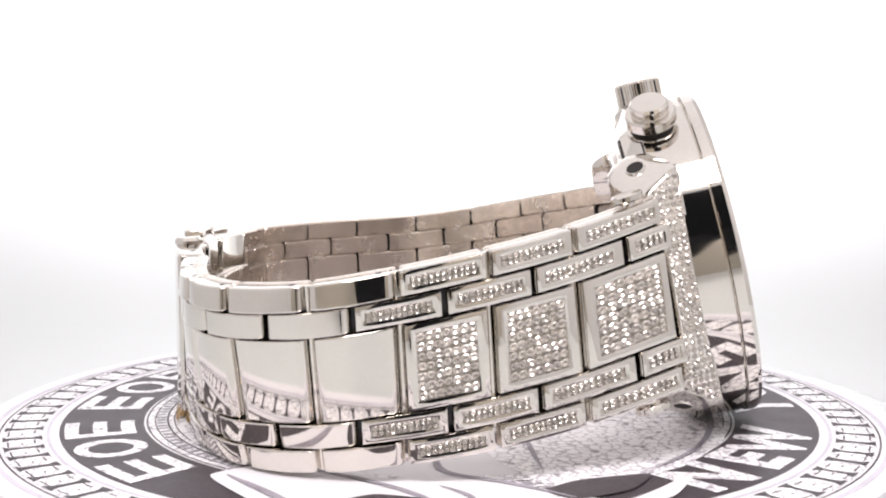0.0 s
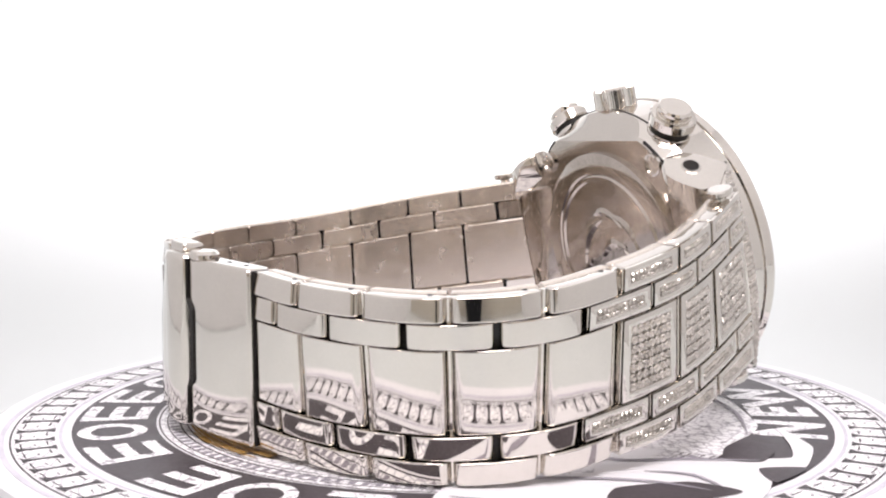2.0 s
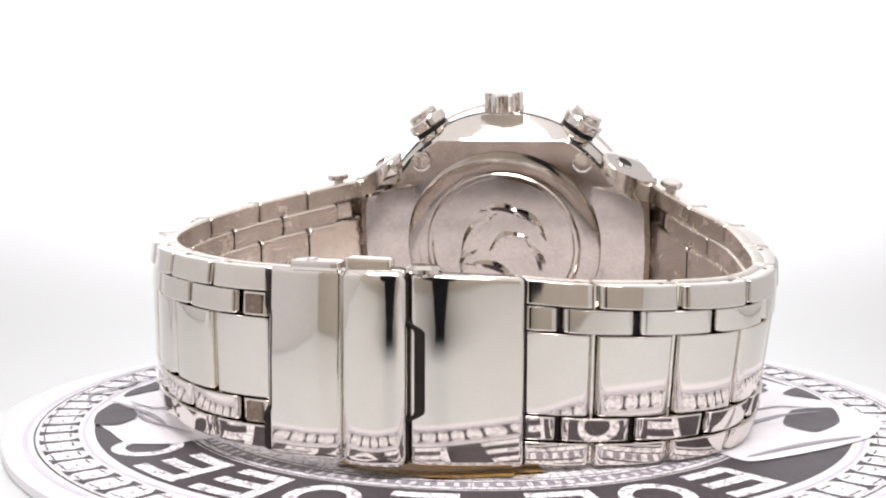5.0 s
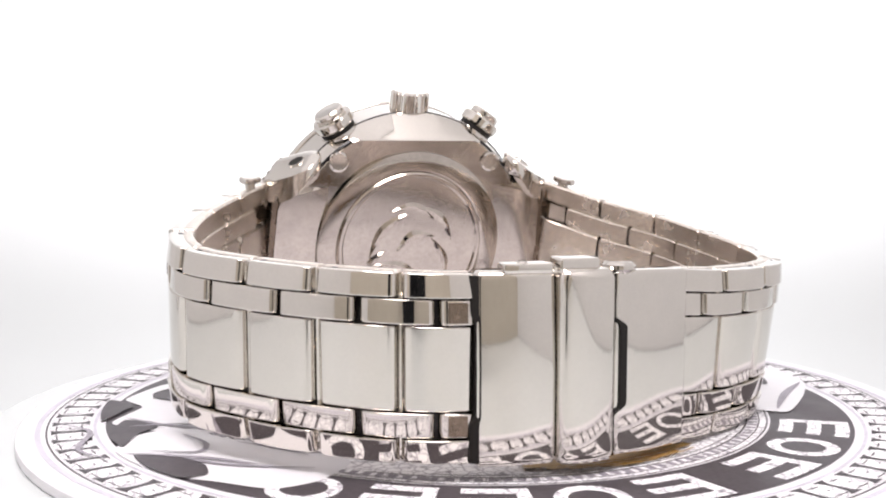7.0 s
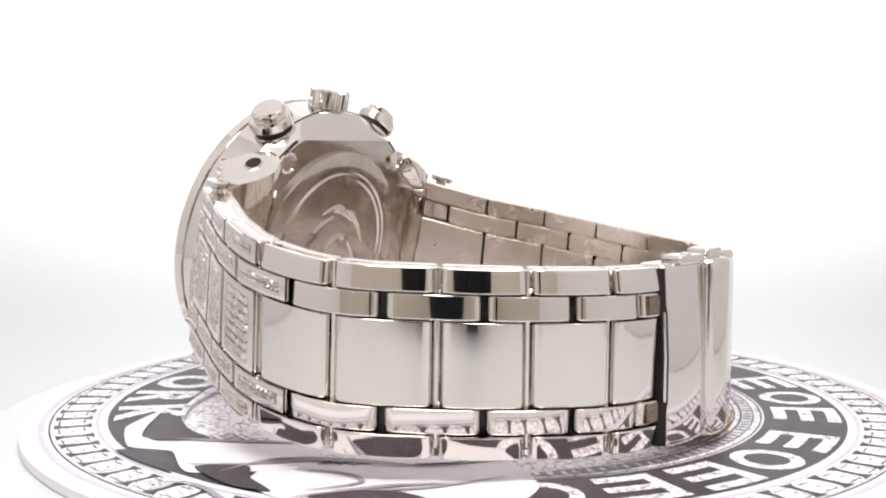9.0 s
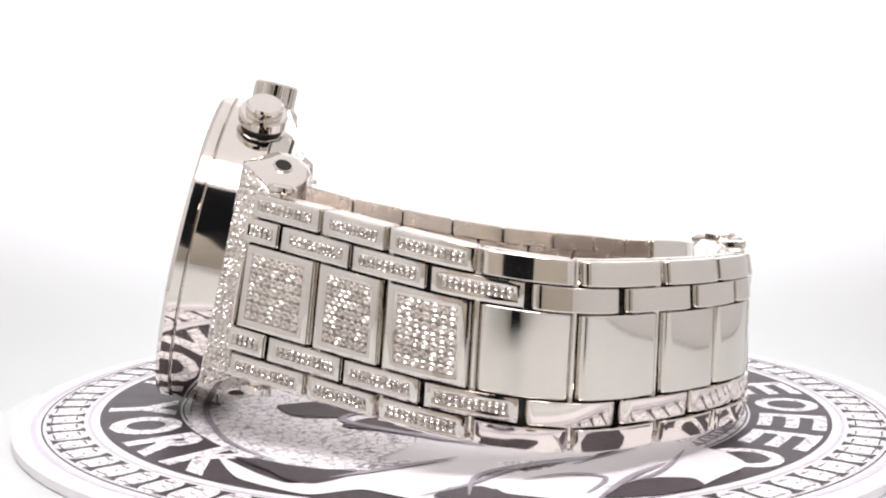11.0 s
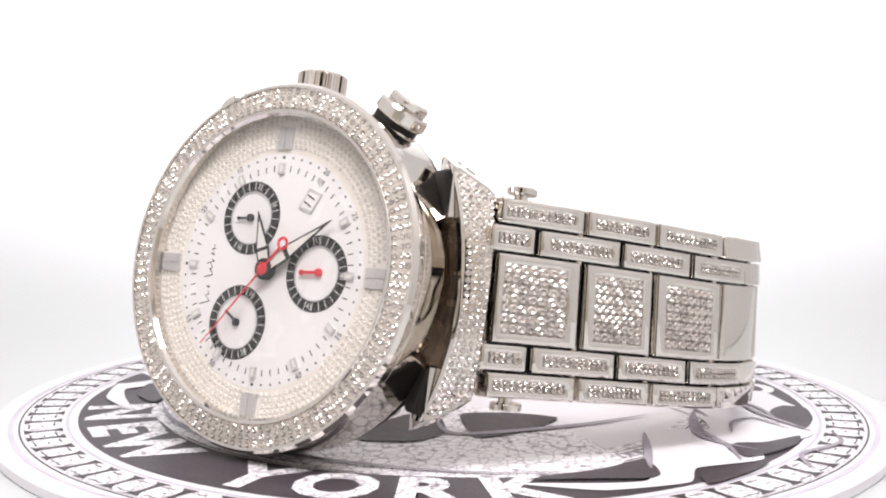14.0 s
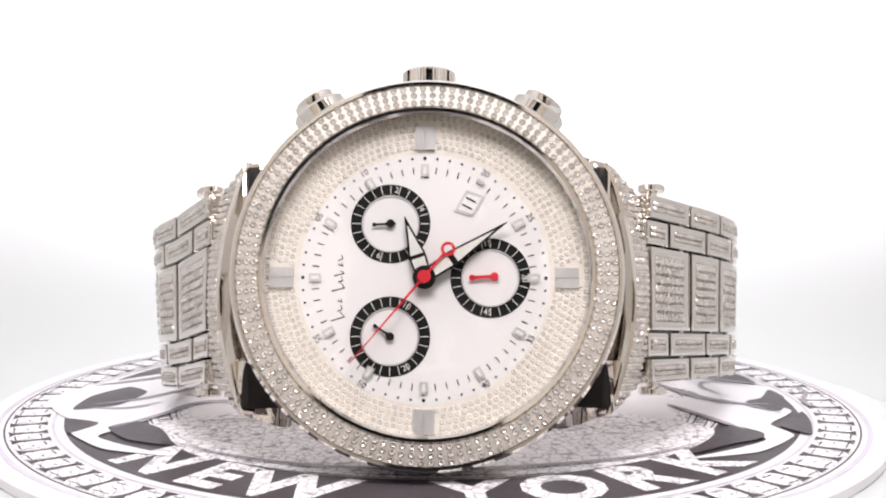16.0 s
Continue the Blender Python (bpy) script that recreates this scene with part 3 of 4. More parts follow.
def end_links():
    rng = random.Random(4)
    for side in (0, 1):
        sgn = 1 if side == 0 else -1

        def f(w, v, d, sgn=sgn, side=side):
            """w mm from the first link towards the case, v mm up, d mm inward."""
            p, tan, up, inw = strap_frame(0 if side == 0 else LAST)
            tan = tan * (-1 if side == 0 else 1)
            up = (CU * 0.8 + up * 0.2).normalized()
            return p + tan * w + up * v + inw * d

        def w1(v):
            return 4.1 + 1.9 * (abs(v) / 14.5) ** 2

        def w0(v):
            return max(0.25, (abs(v) - 12.2) / 0.59)

        def horn_top(w, d):
            """The horns' flat tops fall towards the bracelet and outward."""
            return 12.0 + 0.5 * w + 0.36 * d

        def bow(v):
            """The band curls inward towards its two tips."""
            return 2.3 * (abs(v) / 14.5) ** 2

        bm = bmesh.new()
        vs = [-15.8, -15.4, -14.8, -14, -13.2, -12.2, -11, -9, -6, -3, 0, 3, 6, 9, 11, 12.2, 13.2, 14, 14.8, 15.4, 15.8]
        rings = []
        for v in vs:
            lo, hi, b = w0(v), w1(v), bow(v)
            rings.append([f(w, v, d + b) * MM for w, d in ((lo, 0.3), (lo + 0.25, 0), (hi - 0.35, 0), (hi, 0.35), (hi, 1.9), (hi - 0.3, 2.2), (lo, 2.2))])
        ring_loft(bm, rings)
        ob = part("end_link", bm, STEEL, watch, "steel end link with rounded drilled horns and a diamond band", 45)
        # two rounded horns whose tops slope down to the bracelet
        for up in (1, -1):
            bm = bmesh.new()
            rings = []
            for d, e in ((2.4, 0.1), (3.2, 0), (4.5, 0), (6, 0), (7.4, 0), (8.6, 0), (9.6, 0.05), (10.3, 0.15), (10.8, 0.4), (11.0, 0.9)):
                half = 3.4 * math.sqrt(max(0.03, 1 - max(0, (d - 6.4) / 4.75) ** 2))
                lo, hi = max(2.6 - half, 0.2 if d < 4.2 else -9), 2.6 + half
                foot = 9.2 if d < 5 else 9.2 + 5.6 * ((d - 5) / 6.0) ** 2
                tops = [(lo + (hi - lo) * k / 6, horn_top(lo + (hi - lo) * k / 6, d) - e - (0.3 if k in (0, 6) else 0)) for k in range(7)]
                prof = [(lo, min(foot, tops[0][1] - 0.1))] + tops + [(hi, foot)]
                rings.append([f(w, up * v, d) * MM for w, v in prof])
            ring_loft(bm, rings)
            part("horn", bm, STEEL, ob, "rounded polished horn", 45)
            # added black block paints the dark reflection on the horn's polished inner wall
            bm = bmesh.new()
            rings = []
            for v in (9.4, 11, 12.5, 13.6, 14.5, 15.1):
                a, b = w1(v) - 0.5, w1(v) + (1.2 if v < 13 else 1.1 if v < 14 else 0.9 if v < 15 else 0.4)
                rings.append([f(w, up * v, d) * MM for w, d in ((a, 3.0), (b - 0.3, 3.0), (b, 3.4), (b, 7.5), (a, 7.5))])
            ring_loft(bm, rings)
            part("horn_dark_block", bm, DARKGAP, ob, "added black block painting the dark reflection between horn and case")
        sm = bmesh.new()
        for j in range(35):
            v = -14.3 + 28.6 * j / 34
            wa, wb = w0(v) + 0.65, w1(v) - 0.75
            n = max(2, round((wb - wa) / 0.92) + 1)
            for i in range(n):
                w = wa + (wb - wa) * i / (n - 1)
                stone(sm, lambda x, y, z, w=w, v=v: f(w + x, v + y, bow(v) - z), 0, 0, -0.05, 0.43, 0.24, rng)
        part("pave_setting", sm, STONE, ob, "curved band of small cut diamonds", 0)["kind"] = "stuff"
        # tabs of the end link between the first links, and the horn holes
        for v0, v1 in ((0.465, 0.725), (-0.725, -0.465)):
            a, b = (-0.08, 0.48) if side == 0 else (LAST - 0.48, LAST + 0.08)
            bm = bmesh.new()
            link_piece(bm, a, b, v0, v1, 3.1, 0.25, -0.2, 3, 0.0)
            part("tab", bm, STEEL, ob)
            bm = bmesh.new()
            rim_frame(bm, a + 0.01, b - 0.01, v0 + 0.012, v1 - 0.012, 0.06, 0.06, 0.1)
            part("rim", bm, STEEL, ob, "polished raised rim")
            sm = bmesh.new()
            a2, b2 = (0.04, 0.42) if side == 0 else (LAST - 0.42, LAST - 0.04)
            stones_on(sm, a2, b2, v0 + 0.072, v1 - 0.072, 5, 2, rng, 0.36, 0.22)
            part("pave_setting", sm, STONE, ob, "row of small cut diamonds", 0)["kind"] = "stuff"
        for up in (1, -1):
            def slope(x, y, z, up=up):
                w, d = 2.8 + 0.894 * x - 0.426 * z, 6.9 + 0.94 * y - 0.307 * z
                return f(w, up * (horn_top(2.8, 6.9) + 0.447 * x + 0.338 * y + 0.852 * z), d)
            bm = bmesh.new()
            drum(bm, slope, 0, 0, -0.4, 0.12, 1.25, 24, 0.02)
            part("horn_hole", bm, DARKGAP, ob, "dark drilled hole")
            bm = bmesh.new()
            lathe(bm, [(1.22, 0.05), (1.25, 0.2), (1.4, 0.2), (1.55, -0.1)], slope, 24)
            part("hole_rim", bm, STEEL, ob)
        # screw heads that stand on the first link's edge
        for v in (1, -1):
            bm = bmesh.new()
            t = 0.35 if side == 0 else LAST - 0.35
            g = lambda x, y, z, t=t, v=v: strap_at(t + x / 10.7, v * (1 + z / 12.2), 1.6 + y)
            drum(bm, g, 0, 0, -0.3, 0.7, 0.8, 16, 0.05)
            drum(bm, g, 0, 0, 0.6, 1.6, 1.75, 24, 0.2)
            part("screw", bm, STEEL, watch, "slotted steel screw head")


def clasp():
    def plate(name, a, b, half, d0, d1, bevel=0.5, n=9, label="", crown=0.3, tilt=0.0):
        bm = bmesh.new()
        link_piece(bm, a, b, -half, half, d1, bevel, -d0, n, crown, lambda t, v, d: strap_at(t, v, d + tilt * max(0.0, v)), bevel)
        return part(name, bm, STEEL, watch, label, 50)
    plate("clasp_cover", 8.0, 9.045, 1.03, -0.7, 3.4, 0.6, 9, "smooth polished folding clasp cover", 0.3, 0.6)
    plate("clasp_flap", 9.05, 9.78, 1.05, -1.4, 3.6, 0.9, 7, "raised polished safety flap of the clasp", 0.6)
    plate("clasp_plate", 9.8, 11.0, 1.02, -0.7, 3.2, 0.5, 9, "polished clasp plate with a notch")
    # flush stepped strip paints the dark reflection inside the notch; nothing is cut
    bm = bmesh.new()
    rings = []
    for i in range(61):
        v = -1.0 + 2.0 * i / 60
        s = min(1, max(0, (0.56 - abs(v + 0.02)) / 0.14))
        s = s * s * (3 - 2 * s)
        t0, t1 = 9.74 + 0.11 * s, 9.785 + 0.18 * s
        rings.append([strap_at(t, v, d) * MM for t, d in ((t0, -0.9), (t0 + 0.012, -1.04), (t1 - 0.012, -1.04), (t1, -0.9), (t1, 2.6), (t0, 2.6))])
    ring_loft(bm, rings)
    part("clasp_notch", bm, DARKGAP, watch, "stepped strip painted dark as the notch beside the safety flap")
    bm = bmesh.new()
    rings = []
    for i in range(61):
        v = -0.985 + 1.97 * i / 60
        s = min(1, max(0, (0.6 - abs(v)) / 0.12))
        s = s * s * (3 - 2 * s)
        t0, t1 = 7.925 + 0.07 * s, 8.035 + 0.03 * s
        rings.append([strap_at(t, v, d + 0.6 * max(0.0, v)) * MM for t, d in ((t0, -0.35), (t1, -0.86), (t1, 2.4), (t0, 2.4))])
    ring_loft(bm, rings)
    part("clasp_gap", bm, DARKGAP, watch, "dark stepped gap between clasp and links")
    bm = bmesh.new()
    drum(bm, lambda x, y, z: strap_at(9.95 + x / 10.7, 1.0 + z / 11.3, 0.8 + y), 0, 0, -0.2, 1.2, 2.1, 24, 0.45)
    part("clasp_button", bm, STEEL, watch, "round polished lip of the clasp")
    bm = bmesh.new()
    drum(bm, lambda x, y, z: strap_at(8.62 + x / 10.7, 1.0 + z / 11.3, 0.4 + y), 0, 0, -0.2, 1.5, 0.9, 16, 0.3)
    part("clasp_pin", bm, STEEL, watch)
    # solid brown blocks paint the shade inside the open slots
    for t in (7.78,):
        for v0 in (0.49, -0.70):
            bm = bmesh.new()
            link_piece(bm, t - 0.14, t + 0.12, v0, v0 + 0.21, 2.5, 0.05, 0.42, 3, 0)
            part("link_slot", bm, BROWN, watch, "brown block painted as the shaded open slot beside the clasp")
    # lips over the top edges
    for a, b, h in ((8.35, 9.0, 0.05), (9.08, 9.6, 0.1)):
        bm = bmesh.new()
        link_piece(bm, a, b, 1.0, 1.06 + h, 2.4, 0.3, 0.6, 7, 0)
        part("clasp_lip", bm, STEEL, watch, "rounded lip on the clasp's edge")
    for t in (10.12, 10.42, 10.72):
        bm = bmesh.new()
        drum(bm, lambda x, y, z: strap_at(t + x / 10.7, 1.02 + z / 11.3, 1.4 + y), 0, 0, -0.3, 0.03, 0.36, 12, 0.01)
        part("pin_hole", bm, DARKGAP, watch, "small dark pin hole")
    # folded inner leaves
    for a, b, d in ((8.1, 10.9, 4.2), (8.6, 10.2, 5.4)):
        bm = bmesh.new()
        link_piece(bm, a, b, -0.55, 0.55, d + 0.9, 0.2, -d, 9, 0)
        part("clasp_leaf", bm, SATIN, watch, "folded satin steel leaf inside the clasp")
    # engraved script on the flap, as a thin line of plain strokes
    bm = bmesh.new()
    for i in range(9):
        v = -0.35 + i * 0.085
        link_piece(bm, 9.36 + 0.05 * (i % 2), 9.40 + 0.05 * (i % 2), v, v + 0.05, 1.0, 0.02, 1.515, 2, 0)
    part("engraving", bm, SATIN, watch, "fine engraved strokes")


def case():
    rng = random.Random(6)
    # drum with a tapering back that is cut flat above and below
    bm = bmesh.new()
    steps = 120
    rings = []
    for r, q, lim in ((19.5, -2.2, 99), (22.55, -2.2, 99), (22.75, -2.5, 99), (22.75, -9.0, 99), (22.4, -9.6, 99), (21.7, -11.8, 18.7), (21.2, -12.2, 18.3)):
        ring = []
        for i in range(steps):
            a = 6.283185 * i / steps
            x, y = r * math.cos(a), r * math.sin(a)
            ring.append(case_at(x, max(-lim, min(lim, y)), q) * MM)
        rings.append(ring)
    ring_loft(bm, rings, False)
    part("case", bm, STEEL, watch, "polished drum-shaped steel case", 25)
    bm = bmesh.new()
    slab(bm, case_at, [(21.2 * math.cos(6.283185 * i / steps), max(-18.3, min(18.3, 21.2 * math.sin(6.283185 * i / steps)))) for i in range(steps)], -12.25, -11.0)
    back = part("case_back", bm, BACKPLATE, watch, "brushed steel case back")
    bm = bmesh.new()
    lathe(bm, [(16.5, -12.2), (16.5, -12.9), (16.0, -13.1), (13.4, -13.1), (13.1, -12.9), (12.8, -13.2), (12.3, -13.2), (12.0, -12.9), (0, -12.8)], case_at, 72)
    part("back_medallion", bm, BACKPLATE, back, "round engraved medallion")
    for x in (-13.6, 13.6):
        for v in (14.8, -14.8):
            bm = bmesh.new()
            lathe(bm, [(1.7, -12.2), (1.7, -12.7), (1.4, -12.75), (1.35, -12.4), (0, -12.4)], lambda a, b, q, x=x, v=v: case_at(x + a, v + b, q), 20)
            part("back_screw", bm, STEEL, back, "round case-back screw")
    bm = bmesh.new()
    lathe(bm, [(22.6, -9.1), (22.76, -9.15), (22.74, -9.25), (22.5, -9.35)], case_at, 120)
    part("case_seam", bm, DARKGAP, watch, "thin dark seam round the case")
    # near-black strip paints the dark reflection along the steel rim
    bm = bmesh.new()
    rings = []
    for i in range(steps):
        a = 6.283185 * i / steps
        rings.append([case_at(r * math.cos(a), max(-lim, min(lim, r * math.sin(a))), q) * MM
                      for r, lim, q in ((21.72, 18.66, -11.75), (21.84, 18.7, -11.9), (21.6, 18.5, -12.15), (21.3, 18.3, -12.1))])
    vs = [[bm.verts.new(q) for q in r] for r in rings]
    for i in range(steps):
        if abs(math.sin(6.283185 * (i + 0.5) / steps)) > 0.84:
            continue
        for k in range(4):
            bm.faces.new((vs[i][k], vs[i][(k + 1) % 4], vs[(i + 1) % steps][(k + 1) % 4], vs[(i + 1) % steps][k]))
    part("case_edge", bm, NEAR_BLACK, watch, "thin edge round the case back, painted dark")
    for k, (x, v, turn, ln) in enumerate(((-4, 4, 40, 9), (0, 5.5, 10, 8), (4, 2, -50, 10), (-5, -3, 75, 9), (2, -5, 20, 10), (5.5, -3.5, -70, 6), (-1, 0.5, -20, 7))):
        c, s_ = math.cos(radians(turn)), math.sin(radians(turn))
        bm = bmesh.new()
        rings = []
        for i in range(9):
            u = i / 8
            w = 0.15 + 0.75 * math.sin(math.pi * u)
            bend = 1.6 * math.sin(math.pi * u)
            px, pv = (u - 0.5) * ln, bend
            rings.append([case_at(x + px * c - (pv + q) * s_, v + px * s_ + (pv + q) * c, h) * MM for q, h in ((-w, -12.8), (0, -13.15), (w, -12.8))])
        ring_loft(bm, rings)
        part("embossed_stroke", bm, BACKPLATE, back, "embossed stroke")
    # brown blocks painting the recess's dark reflection between case and end links, and shoulders
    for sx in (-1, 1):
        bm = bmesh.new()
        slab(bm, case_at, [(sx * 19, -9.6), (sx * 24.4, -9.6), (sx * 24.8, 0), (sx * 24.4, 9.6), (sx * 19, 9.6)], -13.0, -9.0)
        part("recess_shade_block", bm, BROWN, watch, "brown block painted as the dark recess between case and bracelet")
        bm = bmesh.new()
        rings = []
        for q, inner, tall in ((-12.2, 14.8, 10.6), (-12.5, 16.0, 10.4), (-13.0, 18.2, 10.0), (-13.3, 20.0, 9.6)):
            rings.append([case_at(sx * x, v, q) * MM for x, v in ((inner, -tall), (22.6, -tall), (23.6, -7), (23.9, 0), (23.6, 7), (22.6, tall), (inner, tall))])
        ring_loft(bm, rings)
        part("shoulder", bm, BACKPLATE, watch, "satin shoulder beside the case back")
    # bezel
    bm = bmesh.new()
    lathe(bm, [(18.85, -1.7), (18.8, -0.5), (19.1, -0.05), (19.5, 0.05), (19.68, -0.25), (22.28, -0.5), (22.3, -0.2), (22.65, -0.22), (23.0, -0.8), (22.95, -2.1), (22.8, -2.25), (22.3, -2.4), (19.5, -2.4)],
          case_at, 128, True)
    bez = part("bezel", bm, STEEL, watch, "round steel bezel with three rows of diamonds")
    bm = bmesh.new()
    lathe(bm, [(19.72, -0.4), (19.72, -0.17), (22.24, -0.42), (22.24, -0.6)], case_at, 128)
    part("tray", bm, TRAY, bez, "matt tray under the stones")
    sm = bmesh.new()
    for k, (r, n) in enumerate(((20.12, 118), (20.98, 118), (21.84, 118))):
        for i in range(n):
            a = 6.283185 * i / n
            stone(sm, lambda x, y, z, r=r, a=a: case_at(r * math.cos(a) + x, r * math.sin(a) + y, -0.15 - (r - 19.68) * 0.096 + z), 0, 0, -0.05, 0.46, 0.2, rng)
    part("pave_setting", sm, STONE, bez, "three rings of small cut diamonds", 0)["kind"] = "stuff"
    bm = bmesh.new()
    lathe(bm, [(19.2, -0.55), (12, -0.42), (0, -0.38)], case_at, 96)
    g = part("crystal", bm, GLASS, watch, "clear flat watch glass")
    g.visible_shadow = False


def crown_and_pushers():
    def radial(angle, depth):
        c, s = math.cos(radians(angle)), math.sin(radians(angle))
        return lambda x, y, h: case_at(h * s + x * c, h * c - x * s, -depth + y)
    f = radial(0, 7.0)
    bm = bmesh.new()
    lathe(bm, [(0, 21.5), (2.6, 21.5), (2.6, 22.4), (3.1, 22.5)], f, 40)
    rings = []
    for h, r in ((22.4, 3.0), (22.6, 3.25), (25.4, 3.25), (25.75, 2.9)):
        rings.append([f((r + (0.1 if i % 4 < 2 else -0.1)) * math.cos(6.283185 * i / 112), (r + (0.1 if i % 4 < 2 else -0.1)) * math.sin(6.283185 * i / 112), h) * MM for i in range(112)])
    ring_loft(bm, rings)
    part("crown", bm, STEEL, watch, "fluted steel winding crown")
    for a in (-33, 33):
        f = radial(a, 7.2)
        bm = bmesh.new()
        lathe(bm, [(0, 21.5), (3.35, 21.3), (3.4, 22.2), (3.3, 22.7), (2.6, 22.8)], f, 36)
        pu = part("pusher", bm, STEEL, watch, "round polished chronograph pusher")
        bm = bmesh.new()
        lathe(bm, [(3.0, 22.6), (3.0, 23.6)], f, 36)
        part("gasket", bm, DARKGAP, pu, "dark groove")
        bm = bmesh.new()
        lathe(bm, [(2.6, 23.5), (3.3, 23.55), (3.5, 23.8), (3.5, 25.0), (3.3, 25.3), (2.65, 25.35), (2.6, 25.4), (2.65, 25.5), (2.65, 26.3), (2.35, 26.6), (0, 26.7)], f, 36)
        part("cap", bm, STEEL, pu)


def dial():
    rng = random.Random(8)
    q0 = -2.05
    bm = bmesh.new()
    lathe(bm, [(19.4, q0), (13.9, q0), (13.9, q0 - 0.5), (19.4, q0 - 0.5)], case_at, 96, True)
    ring = part("dial_ring", bm, CREAM, watch, "cream dial border set with tiny stones")
    sm = bmesh.new()
    for k in range(6):
        r = 15.2 + k * 0.7
        n = int(2 * math.pi * r / 0.8)
        for i in range(n):
            a = 6.283185 * (i + 0.5 * (k % 2)) / n
            ang = math.degrees(a) % 90
            if math.hypot(r * math.cos(a) + 0.35, r * math.sin(a) + 0.5) < 15.05:
                continue
            if min(ang, 90 - ang) < 4.2 and k < 5:
                continue
            stone(sm, lambda x, y, z, r=r, a=a: case_at(r * math.cos(a) + x, r * math.sin(a) + y, q0 + z), 0, 0, -0.03, 0.33, 0.2, rng, 6)
    part("tiny_stones", sm, DIALSTONE, ring, "tight rings of tiny pale stones", 0)["kind"] = "stuff"
    bm = bmesh.new()
    lathe(bm, [(18.95, q0), (18.9, -0.6), (19.1, -0.6), (19.1, q0)], case_at, 96, True)
    part("flange", bm, SILVER, watch, "silver ring inside the glass")

    def on_dial(x, v, q):
        """The face sits a little low inside the bezel."""
        return case_at(x - 0.35, v - 0.5, q)
    bm = bmesh.new()
    drum(bm, on_dial, 0, 0, q0 - 0.5, q0 + 0.02, 14.75, 96, 0.01)
    face = part("dial_face", bm, DIAL, watch, "white dial face")
    z = q0 + 0.03
    # minute ticks, dots and hour blocks
    bm = bmesh.new()
    for i in range(60):
        a = radians(i * 6)
        c, s = math.cos(a), math.sin(a)
        if i % 5:
            bar(bm, on_dial, 12.4 * c, 12.4 * s, 13.2 * c, 13.2 * s, 0.13, z, z + 0.03)
        if i % 5 or i % 15 == 0:
            drum(bm, on_dial, 14.25 * c, 14.25 * s, z, z + 0.03, 0.15 if i % 5 else 0.22, 8, 0.005)
    part("minute_track", bm, BLACK, face, "fine black minute marks", 0)
    for i in range(12):
        a = radians(i * 30)
        c, s = math.cos(a), math.sin(a)
        if i in (2,):
            r0, r1 = 12.9, 13.4
        else:
            r0, r1 = 12.1, 13.5
        bm = bmesh.new()
        bar(bm, on_dial, r0 * c, r0 * s, r1 * c, r1 * s, 0.95, z, z + 0.3)
        mk = part("hour_marker", bm, SILVER, face, "faceted silver hour block", 0)
        bm = bmesh.new()
        bar(bm, on_dial, (r0 + 0.25) * c, (r0 + 0.25) * s, (r1 - 0.25) * c, (r1 - 0.25) * s, 0.4, z + 0.3, z + 0.33)
        part("lume_bar", bm, LUME, mk, "", 0)
    for i in range(4):
        a = radians(i * 90)
        c, s = math.cos(a), math.sin(a)
        bm = bmesh.new()
        for k in (-0.62, 0.62):
            bar(bm, on_dial, 15.3 * c - k * s, 15.3 * s + k * c, 18.1 * c - k * s, 18.1 * s + k * c, 1.15, z, z + 0.35)
        part("quarter_marker", bm, SILVER, face, "double silver quarter block", 0)
    for i, n in enumerate(("15", "20", "25", "30", "35", "40", "45", "50", "55", "", "05", "10")):
        if i % 3 == 0 or not n:
            continue
        a = radians(90 - i * 30)
        word("minute_number", n, 1.05, on_dial, 14.35 * math.cos(a), 14.35 * math.sin(a), math.degrees(a) - 90 if math.sin(a) > -0.1 else math.degrees(a) + 90, z + 0.05, BLACK, face)
    # three small counters
    for cx, cy, nums in ((-4.0, 6.4, (("2", 80), ("4", 25), ("6", 250))), (7.75, 0, (("15", 95), ("30", 0), ("45", 265))), (-3.95, -6.9, (("10", 62), ("20", 298)))):
        f = lambda x, y, q, cx=cx, cy=cy: on_dial(cx + x, cy + y, q)
        bm = bmesh.new()
        lathe(bm, [(3.4, z), (3.42, z + 0.06), (4.68, z + 0.06), (4.7, z)], f, 60)
        sub = part("counter", bm, BLACK, face, "small black counter ring with white marks")
        bm = bmesh.new()
        for i in range(24):
            a = radians(i * 15)
            bar(bm, f, 3.55 * math.cos(a), 3.55 * math.sin(a), 4.55 * math.cos(a), 4.55 * math.sin(a), 0.09, z + 0.06, z + 0.09)
        part("counter_marks", bm, LUME, sub, "white counter marks", 0)
        bm = bmesh.new()
        lathe(bm, [(3.2, z), (3.25, z + 0.12), (3.4, z + 0.12), (3.42, z)], f, 60)
        part("counter_rim", bm, SILVER, sub)
        for n, a in nums:
            word("counter_number", n, 1.0, f, 4.05 * math.cos(radians(a)), 4.05 * math.sin(radians(a)), a - 90 if a < 180 else a + 90, z + 0.12, LUME, sub)
    for mat, x0, y0, x1, y1, w, x2, y2 in ((RED, 5.6, 0.0, 8.2, 0.15, 0.42, 8.2, 0.15), (BLACK, -5.9, 6.25, -3.4, 6.35, 0.28, -4.0, 6.4), (BLACK, -5.7, -5.7, -3.9, -6.8, 0.28, -3.95, -6.9)):
        bm = bmesh.new()
        bar(bm, on_dial, x0, y0, x1, y1, w, z + 0.3, z + 0.4)
        drum(bm, on_dial, x2, y2, z + 0.05, z + 0.45, 0.5, 16, 0.04)
        drum(bm, on_dial, x0, y0, z + 0.3, z + 0.4, w * 0.9, 12, 0.02)
        part("counter_hand", bm, mat, face)
    # date window
    c, s = math.cos(radians(60)), math.sin(radians(60))
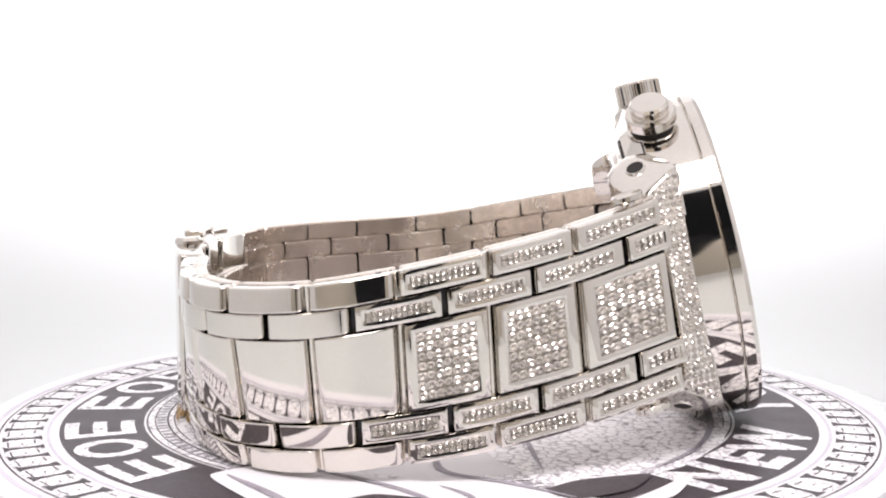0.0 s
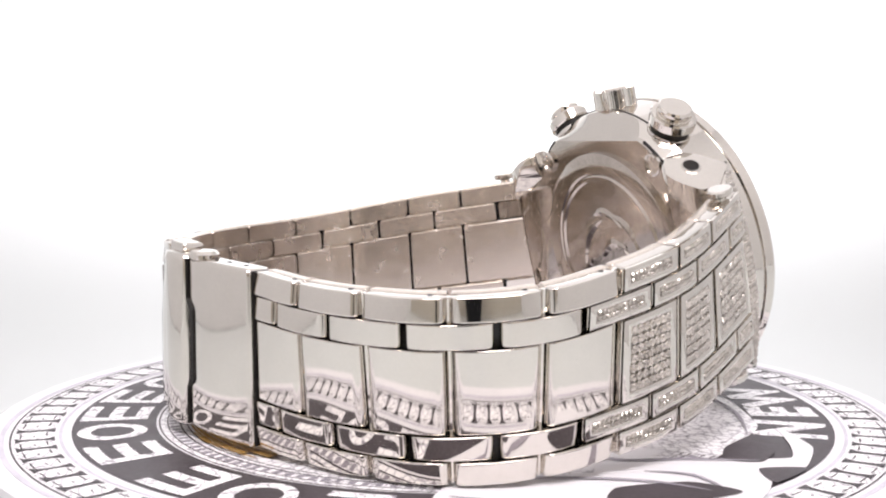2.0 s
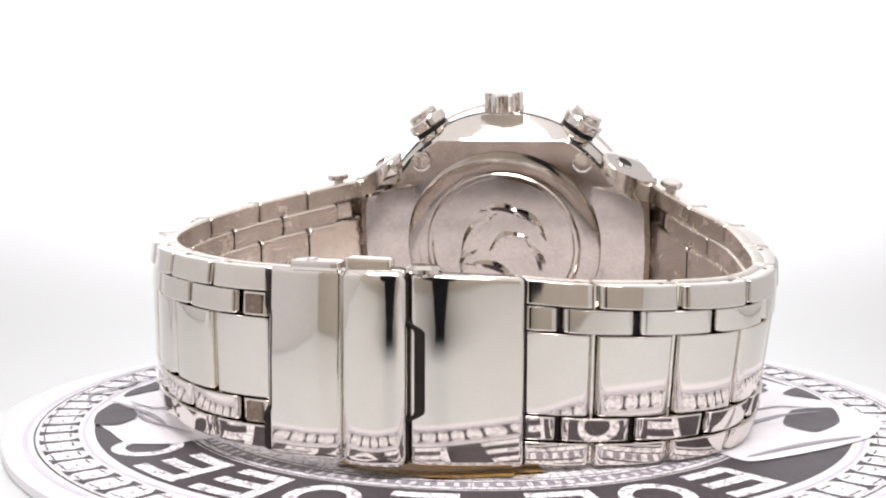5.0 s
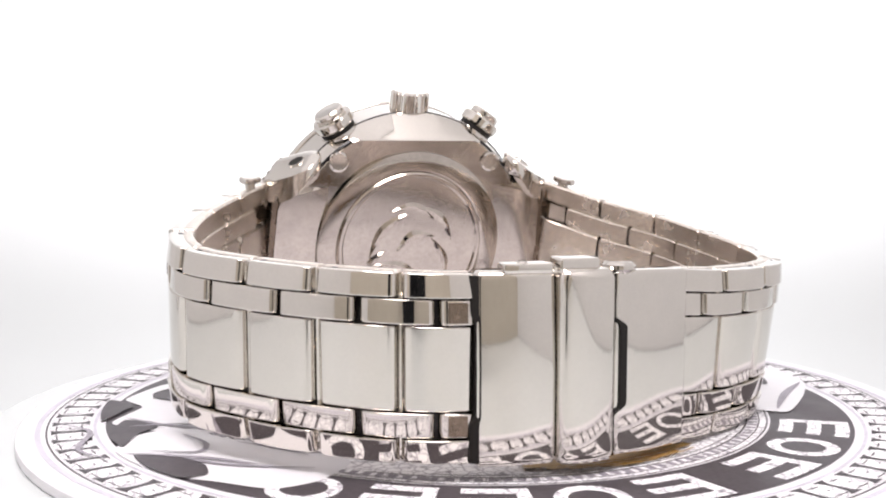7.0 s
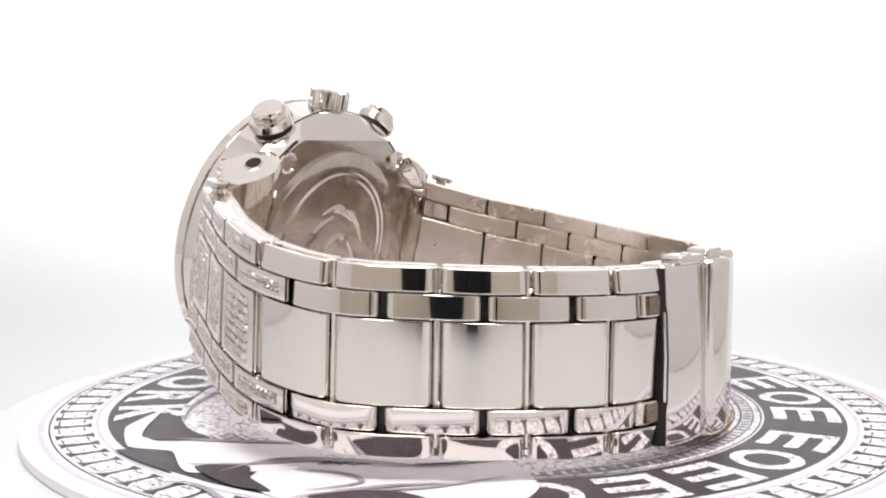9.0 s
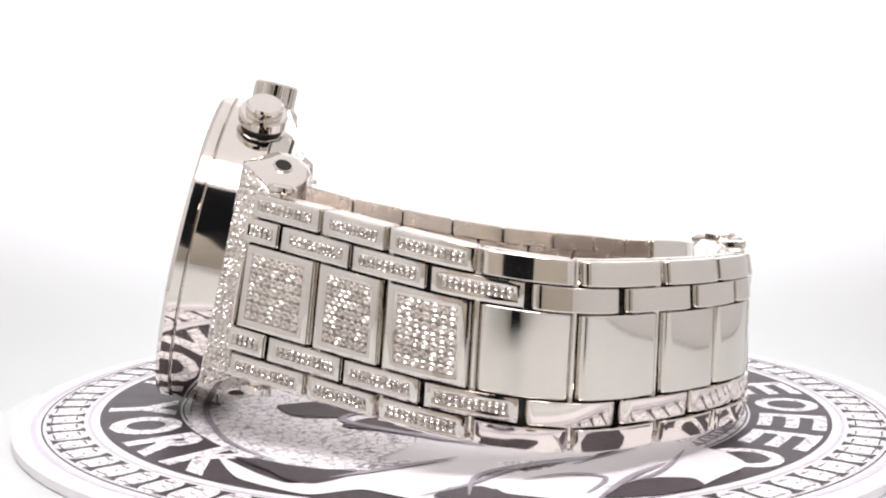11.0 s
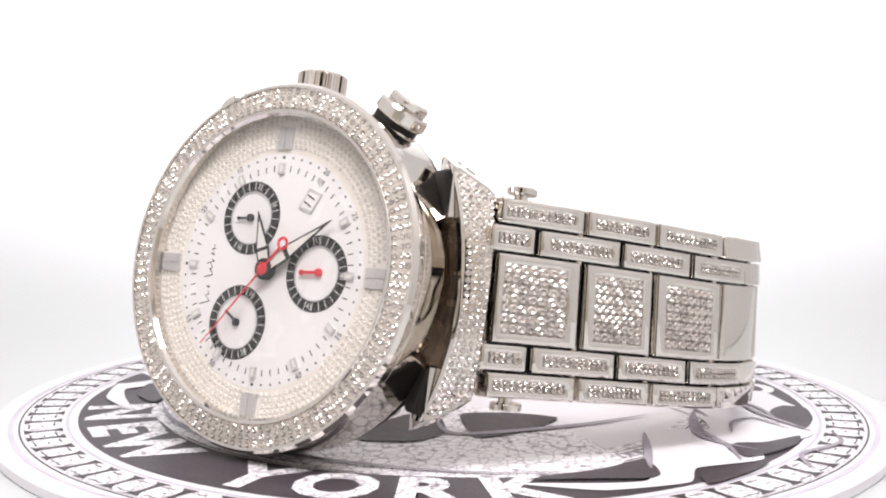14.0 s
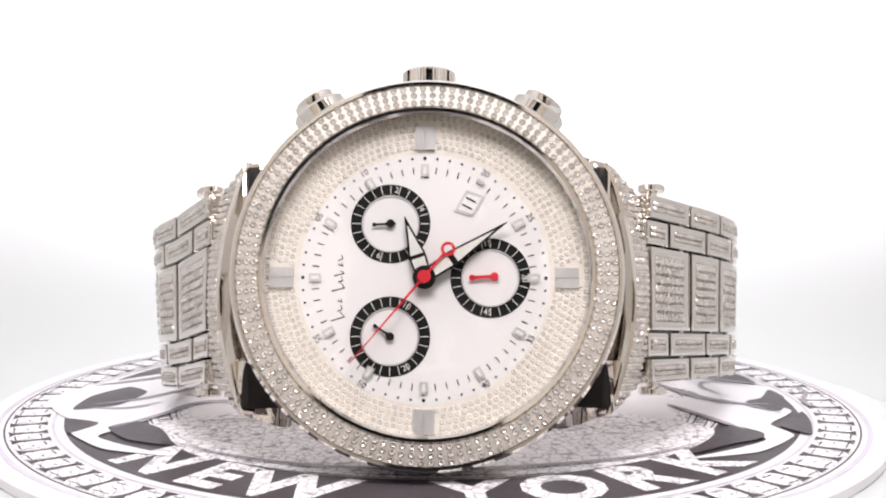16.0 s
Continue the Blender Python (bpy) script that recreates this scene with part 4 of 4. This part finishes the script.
    fd = lambda x, y, q: on_dial(5.3 + x * s + y * c, 8.8 - x * c * 0.6 + y * s, q)
    bm = bmesh.new()
    slab(bm, fd, [(-1.25, -1.45), (1.25, -1.45), (1.25, 1.45), (-1.25, 1.45)], z, z + 0.12)
    dw = part("date_window", bm, SILVER, face, "silver date window", 0)
    bm = bmesh.new()
    slab(bm, fd, [(-0.95, -1.1), (0.95, -1.1), (0.95, 1.1), (-0.95, 1.1)], z + 0.12, z + 0.15)
    part("date_card", bm, DIAL, dw, "", 0)
    word("date_number", "11", 1.9, on_dial, 5.3, 8.8, 62, z + 0.2, BLACK, dw)
    # name in script, drawn as plain strokes
    bm = bmesh.new()
    for i, (h, w, lean) in enumerate(((1.5, 0.5, 0.5), (0.5, 0.5, 0.2), (0.45, 0.45, -0.2), (0, 0, 0), (1.4, 0.6, 0.4), (0.5, 0.5, 0.2), (1.1, 0.3, 0.3), (0.5, 0.4, -0.2), (0.5, 0.5, 0.2))):
        v = -4.6 + i * 0.85
        if h:
            bar(bm, on_dial, -9.7 - h * 0.8, v - lean, -9.7 + h * 0.3, v, 0.14, z, z + 0.02)
            bar(bm, on_dial, -9.7 + h * 0.3, v, -9.7 - h * 0.1, v + w, 0.1, z, z + 0.02)
    part("script_strokes", bm, BLACK, face, "thin black script strokes", 0)
    # hands
    for name, x, v, w, q in (("hour_hand", -2.35, 7.2, 2.1, 0.7), ("minute_hand", 9.7, 6.5, 1.9, 0.9)):
        d = Vector((x, v)).normalized()
        L = Vector((x, v)).length
        f = lambda a, b, h, d=d: on_dial(d.x * a - d.y * b, d.y * a + d.x * b, h)
        bm = bmesh.new()
        slab(bm, f, [(-0.3, -w * 0.42), (L * 0.34, -w / 2), (L, -0.04), (L, 0.04), (L * 0.34, w / 2), (-0.3, w * 0.42)], z + q, z + q + 0.12)
        hand = part(name, bm, BLACK, watch, "black-edged pointed hand with a pale filling", 0)
        bm = bmesh.new()
        slab(bm, f, [(0.2, -w * 0.42 + 0.24), (L * 0.31, -w / 2 + 0.25), (L * 0.31, w / 2 - 0.25), (0.2, w * 0.42 - 0.24)], z + q + 0.12, z + q + 0.15)
        slab(bm, f, [(L * 0.37, -w / 2 + 0.27), (L * 0.84, -0.02), (L * 0.84, 0.02), (L * 0.37, w / 2 - 0.27)], z + q + 0.12, z + q + 0.15)
        part("filling", bm, LUME, hand, "", 0)
    bm = bmesh.new()
    drum(bm, on_dial, 0, 0, z + 0.1, z + 1.15, 1.35, 28, 0.1)
    part("hub", bm, BLACK, watch, "black hub under the seconds hand")
    d = Vector((-8.5, -10.0)).normalized()
    f = lambda a, b, h: on_dial(d.x * a - d.y * b, d.y * a + d.x * b, h)
    bm = bmesh.new()
    bar(bm, f, -3.6, 0, 13.2, 0, 0.34, z + 1.2, z + 1.28, 0.12)
    drum(bm, f, 0, 0, z + 1.1, z + 1.4, 0.8, 24, 0.1)
    lathe(bm, [(0.5, z + 1.2), (0.85, z + 1.2), (0.85, z + 1.3), (0.5, z + 1.3)], lambda x, y, h: f(-4.3 + x, y, h), 28, True)
    part("seconds_hand", bm, RED, watch, "thin red seconds hand with a ring tail", 20)


case()
bracelet()
end_links()
clasp()
crown_and_pushers()
dial()


def motions():
    """Disc, plate and watch turn together about the upright axis."""
    rows = [(t, pose(0, 0, 0, 0, 0, a)) for t, a in TURN]
    for thing in (table, disc, watch):
        walk(thing, rows)


motions()
